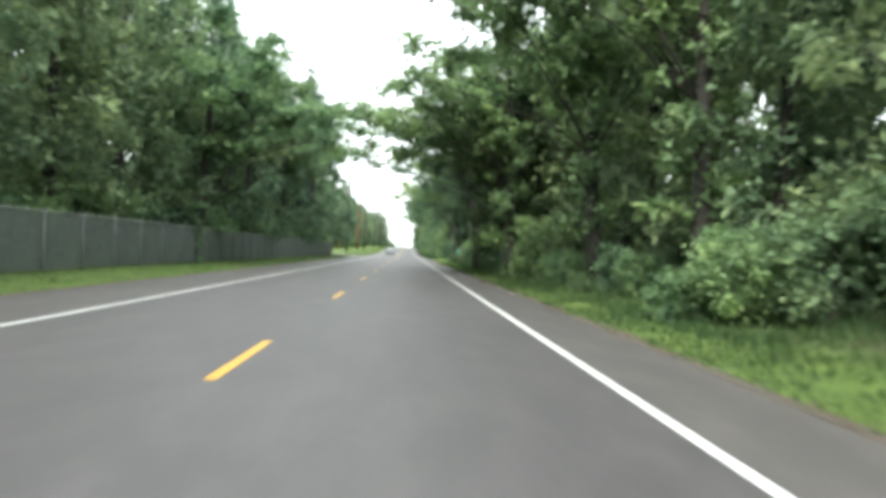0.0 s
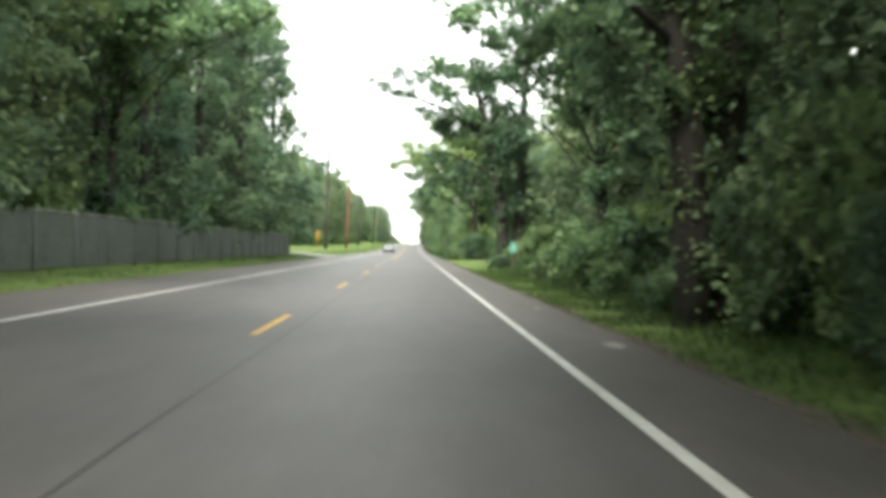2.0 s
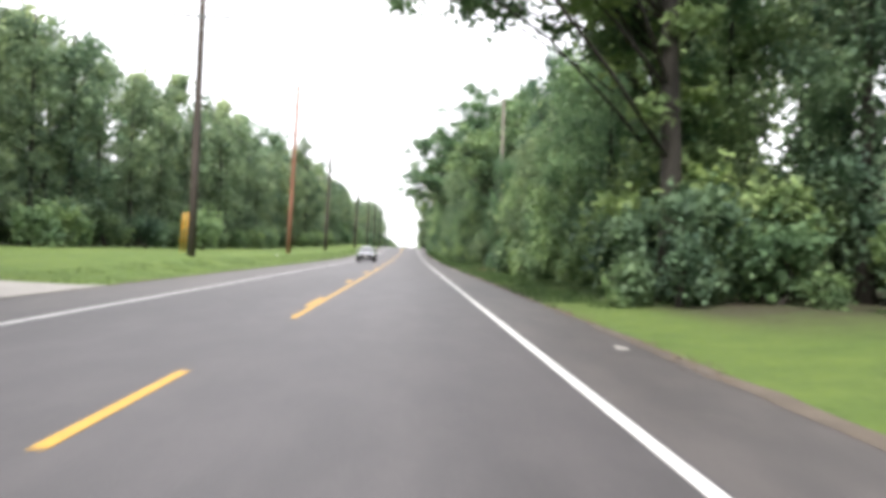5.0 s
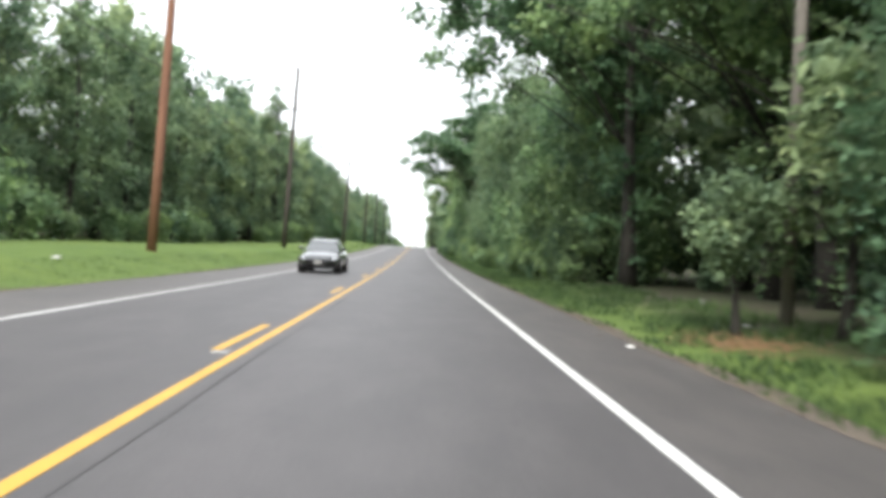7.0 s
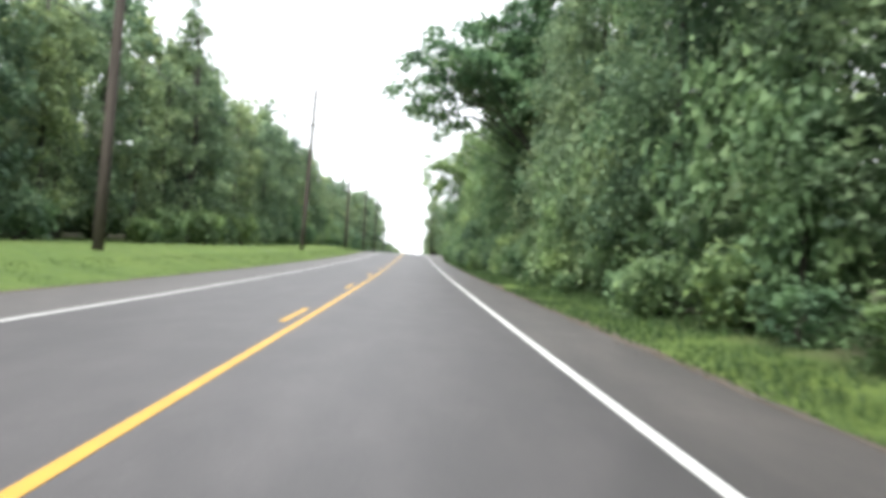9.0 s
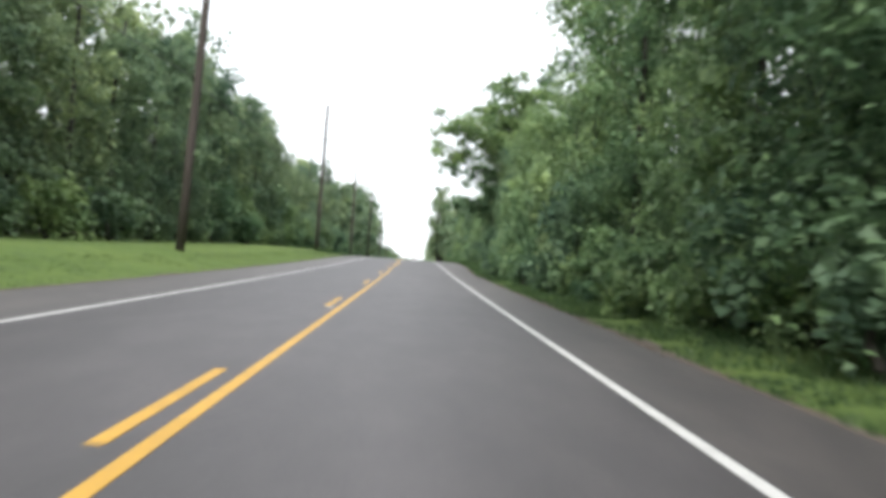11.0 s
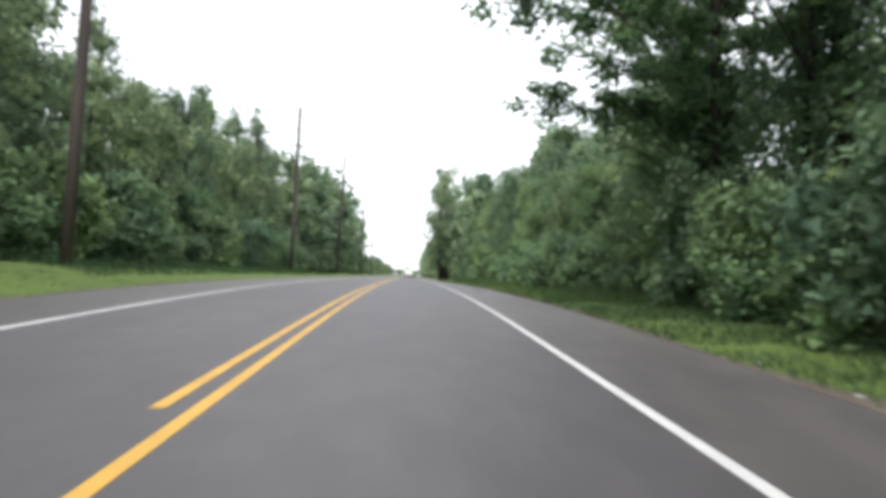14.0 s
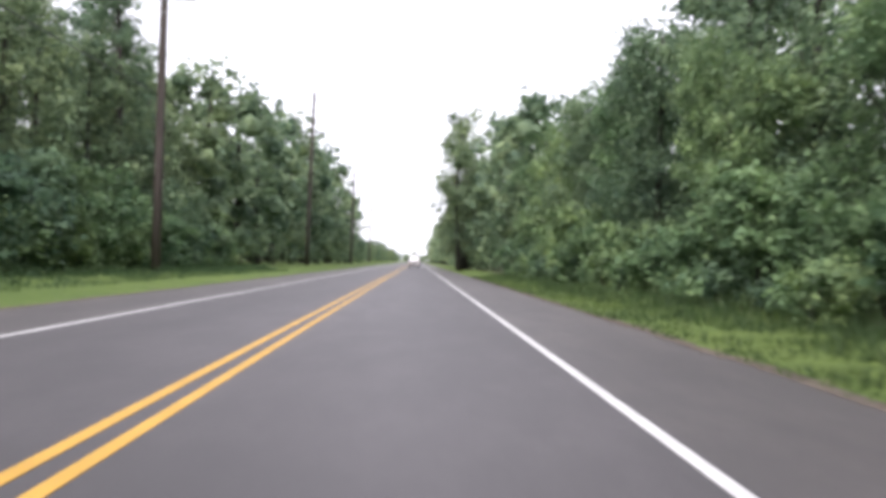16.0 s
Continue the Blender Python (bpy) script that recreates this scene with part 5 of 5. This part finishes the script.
for i, (x, y, s) in enumerate(((4.65, 55.6, 0.3), (4.85, 71.2, 0.45), (4.8, 78.8, 0.22), (5.0, 91.8, 0.25), (4.75, 57.8, 0.2), (4.7, 49.0, 0.45), (4.9, 116, 0.3))):
    sand_patch(x, y, s, i * 3.1)


# ------------------------------------------------------------------ dirt along the paving
def dirt_edge(name, y0, y1, inner, outward, label):
    """A ragged band of dirt and dead leaves where grass meets the paving."""
    verts, faces = [], []
    ys = np.arange(y0, y1, 0.6)
    for y in ys:
        a = inner(y)
        w = 0.22 + 0.28 * noise.noise((a, y * 0.22, 4)) + 0.12 * noise.noise((a, y * 1.1, 8))
        w = max(0.04, w)
        for k, f in enumerate((-0.1 - 0.08 * noise.noise((a, y * 0.5, 2)), 0.35 * w, w)):
            x = a + outward * f
            verts.append((x, y, surface(x, y) + 0.004 if k == 0 else max(ground_z(x, y), ground_z(a + outward * 0.15, y)) + (0.012 if k == 1 else 0.004)))
    for i in range(len(ys) - 1):
        for k in range(2):
            faces.append((i * 3 + k, i * 3 + k + 1, i * 3 + 4 + k, i * 3 + 3 + k))
    tagged(part(name, mesh_of(name, verts, faces, True), M["dirt"]), label, "dirt", kind="structure")


dirt_edge("verge_dirt", -8, 420, lambda y: edge_r(y) + ragged(y, 3), 1, "brown dirt and dead leaves along the shoulder")
dirt_edge("verge_dirt", -8, 420, lambda y: EDGE_L + ragged(y, 9), -1, "brown dirt and dead leaves along the shoulder")


def straw_patch(x, y, s, seed):
    """Fallen brown needles on the grass."""
    rng = np.random.default_rng(seed)
    verts, faces = [], []
    for i in range(900):
        px, py = x + rng.normal() * s * 0.5, y + rng.normal() * s
        a, r = rng.uniform(0, pi), rng.uniform(0.05, 0.12)
        z = ground_z(px, py) + rng.uniform(0.02, 0.07)
        o = len(verts)
        verts += [(px - cos(a) * r, py - sin(a) * r, z), (px + cos(a) * r, py + sin(a) * r, z + 0.01), (px + sin(a) * 0.02, py - cos(a) * 0.02, z + 0.012)]
        faces.append((o, o + 1, o + 2))
    tagged(part("pine_straw", mesh_of("pine_straw", verts, faces), M["straw"]), "orange-brown fallen needles on the verge", "pine straw", kind="stuff")


straw_patch(6.9, 161.8, 0.8, 7)


def fallen_branch():
    root = tagged(new("fallen_branch"), "grey fallen branch lying across the shoulder edge", "branch")
    root.matrix_basis = pose(4.75, 27.3, surface(4.9, 27.4) + 0.02, 0, 0, 25)
    part("limb", mesh_of("limb", *tube([(0, 0, 0.01), (0.3, 0.05, 0.03), (0.62, -0.02, 0.02), (0.95, 0.1, 0.05)], [0.03, 0.028, 0.022, 0.01], 7), smooth=True), M["post_wood"], root)
    for a, b in (((0.3, 0.05, 0.03), (0.45, 0.35, 0.09)), ((0.62, -0.02, 0.02), (0.8, -0.3, 0.06))):
        part("twig", mesh_of("twig", *tube([a, b], [0.014, 0.005], 5), smooth=True), M["post_wood"], root)


fallen_branch()


def tyre_scrap():
    """A torn, curled strip of tyre tread."""
    verts, faces = [], []
    for i in range(9):
        t = i / 8
        a = radians(-50 + 150 * t)
        r = 0.24 + 0.03 * noise.noise((i * 0.8, 0, 0))
        w = 0.07 + 0.03 * noise.noise((i * 1.3, 2, 0))
        x, y, z = cos(a) * r, sin(a) * r, 0.012 + 0.03 * t
        verts += [(x * (1 - w), y * (1 - w), z), (x * (1 + w * 2), y * (1 + w * 2), z + 0.012), (x * (1 + w * 2), y * (1 + w * 2), z - 0.008), (x * (1 - w), y * (1 - w), z - 0.012)]
    for i in range(8):
        for k in range(4):
            faces.append((i * 4 + k, i * 4 + (k + 1) % 4, i * 4 + 4 + (k + 1) % 4, i * 4 + 4 + k))
    ob = part("tyre_scrap", mesh_of("tyre_scrap", verts, faces, True), M["tyre"])
    ob.matrix_basis = pose(4.85, 347.85, surface(4.9, 347.9) + 0.004, 0, 0, -60)
    tagged(ob, "curled black scrap of tyre tread on the shoulder", "tyre scrap")


tyre_scrap()


def dead_leaves(name, y0, y1, inner, outward, n, seed):
    """Loose dead leaves and crumbs of bark along the edge of the paving."""
    rng = np.random.default_rng(seed)
    verts, faces = [], []
    for i in range(n):
        y = rng.uniform(y0, y1)
        if noise.noise((seed, y * 0.3, 0)) < -0.15:
            continue
        a = inner(y)
        x = a + outward * (rng.normal() * 0.16 + 0.06)
        z = max(ground_z(x, y), surface(x, y) if (x - a) * outward < 0 else -99) + 0.012
        t, r = rng.uniform(0, 2 * pi), rng.uniform(0.015, 0.045)
        o = len(verts)
        for k in range(4):
            q = r * (0.6 if k % 2 else 1.0)
            verts.append((x + cos(t + k * pi / 2) * q, y + sin(t + k * pi / 2) * q, z + rng.uniform(0, 0.02)))
        faces.append((o, o + 1, o + 2, o + 3))
    tagged(part(name, mesh_of(name, verts, faces), M["dead"]), "dry brown dead leaves along the paving edge", "dead leaves", kind="stuff")


dead_leaves("dead_leaves", -8, 130, lambda y: edge_r(y) + ragged(y, 3), 1, 5000, 301)
dead_leaves("dead_leaves", 130, 420, lambda y: edge_r(y) + ragged(y, 3), 1, 6000, 302)
dead_leaves("dead_leaves", -8, 420, lambda y: EDGE_L + ragged(y, 9), -1, 3500, 303)


# ------------------------------------------------------------------ grass
def grass_field(name, y0, y1, xa, xb, n, hmin, hmax, seed, label):
    """Upright blades over a strip of verge; xa and xb are functions of y."""
    rng = np.random.default_rng(seed)
    ys = rng.uniform(y0, y1, n)
    u = rng.random(n)
    verts, faces = [], []
    for i in range(n):
        y = ys[i]
        x = xa(y) + (xb(y) - xa(y)) * u[i]
        dens = noise.noise((x * 0.6, y * 0.6, seed))
        if dens < -0.25:
            continue
        h = (hmin + (hmax - hmin) * rng.random()) * (1 + 0.8 * dens) * (0.6 + 0.5 * u[i])
        a = rng.uniform(0, 2 * pi)
        w = 0.012 + 0.012 * rng.random()
        lx, ly = rng.normal(size=2) * h * 0.35
        z = ground_z(x, y) - 0.02
        dx, dy = cos(a) * w, sin(a) * w
        o = len(verts)
        verts += [(x - dx, y - dy, z), (x + dx, y + dy, z), (x + lx, y + ly, z + h)]
        faces.append((o, o + 1, o + 2))
    ob = part(name, mesh_of(name, verts, faces), M["grass"])
    tagged(ob, label, "grass", kind="stuff")


for k, (a, b, n) in enumerate(((-6, 60, 26000), (60, 86, 12000), (124, 200, 34000), (200, 270, 24000), (270, 340, 24000), (340, 420, 24000))):
    grass_field("verge_grass", a, b, lambda y: edge_r(y) - 0.05, lambda y: min(right_line(y) + 0.8, edge_r(y) + 4.0), n, 0.07, 0.26, 80 + k, "uneven green roadside grass with long blades")
for k, (a, b, n) in enumerate(((-6, 114, 12000), (126, 240, 12000), (240, 340, 10000))):
    grass_field("verge_grass", a, b, lambda y: EDGE_L + 0.05, lambda y: EDGE_L - 3.0, n, 0.05, 0.12, 180 + k, "short mown green grass along the far shoulder")
grass_field("verge_weeds", 334, 420, lambda y: -8.0, lambda y: -11.5, 14000, 0.1, 0.42, 190, "tall green weeds at the foot of the woodland")
grass_field("verge_weeds", 3, 86, lambda y: 6.3, lambda y: 9.5, 20000, 0.12, 0.55, 192, "tall green weeds in the shade of roadside trees")
grass_field("verge_weeds", 336, 420, lambda y: 7.6, lambda y: 10.5, 14000, 0.15, 0.6, 191, "tall green weeds at the foot of vine-clad trees")


# the patterns themselves are no part of the place
for proto in PROTO:
    for o in (*proto.children_recursive, proto):
        bpy.data.objects.remove(o)
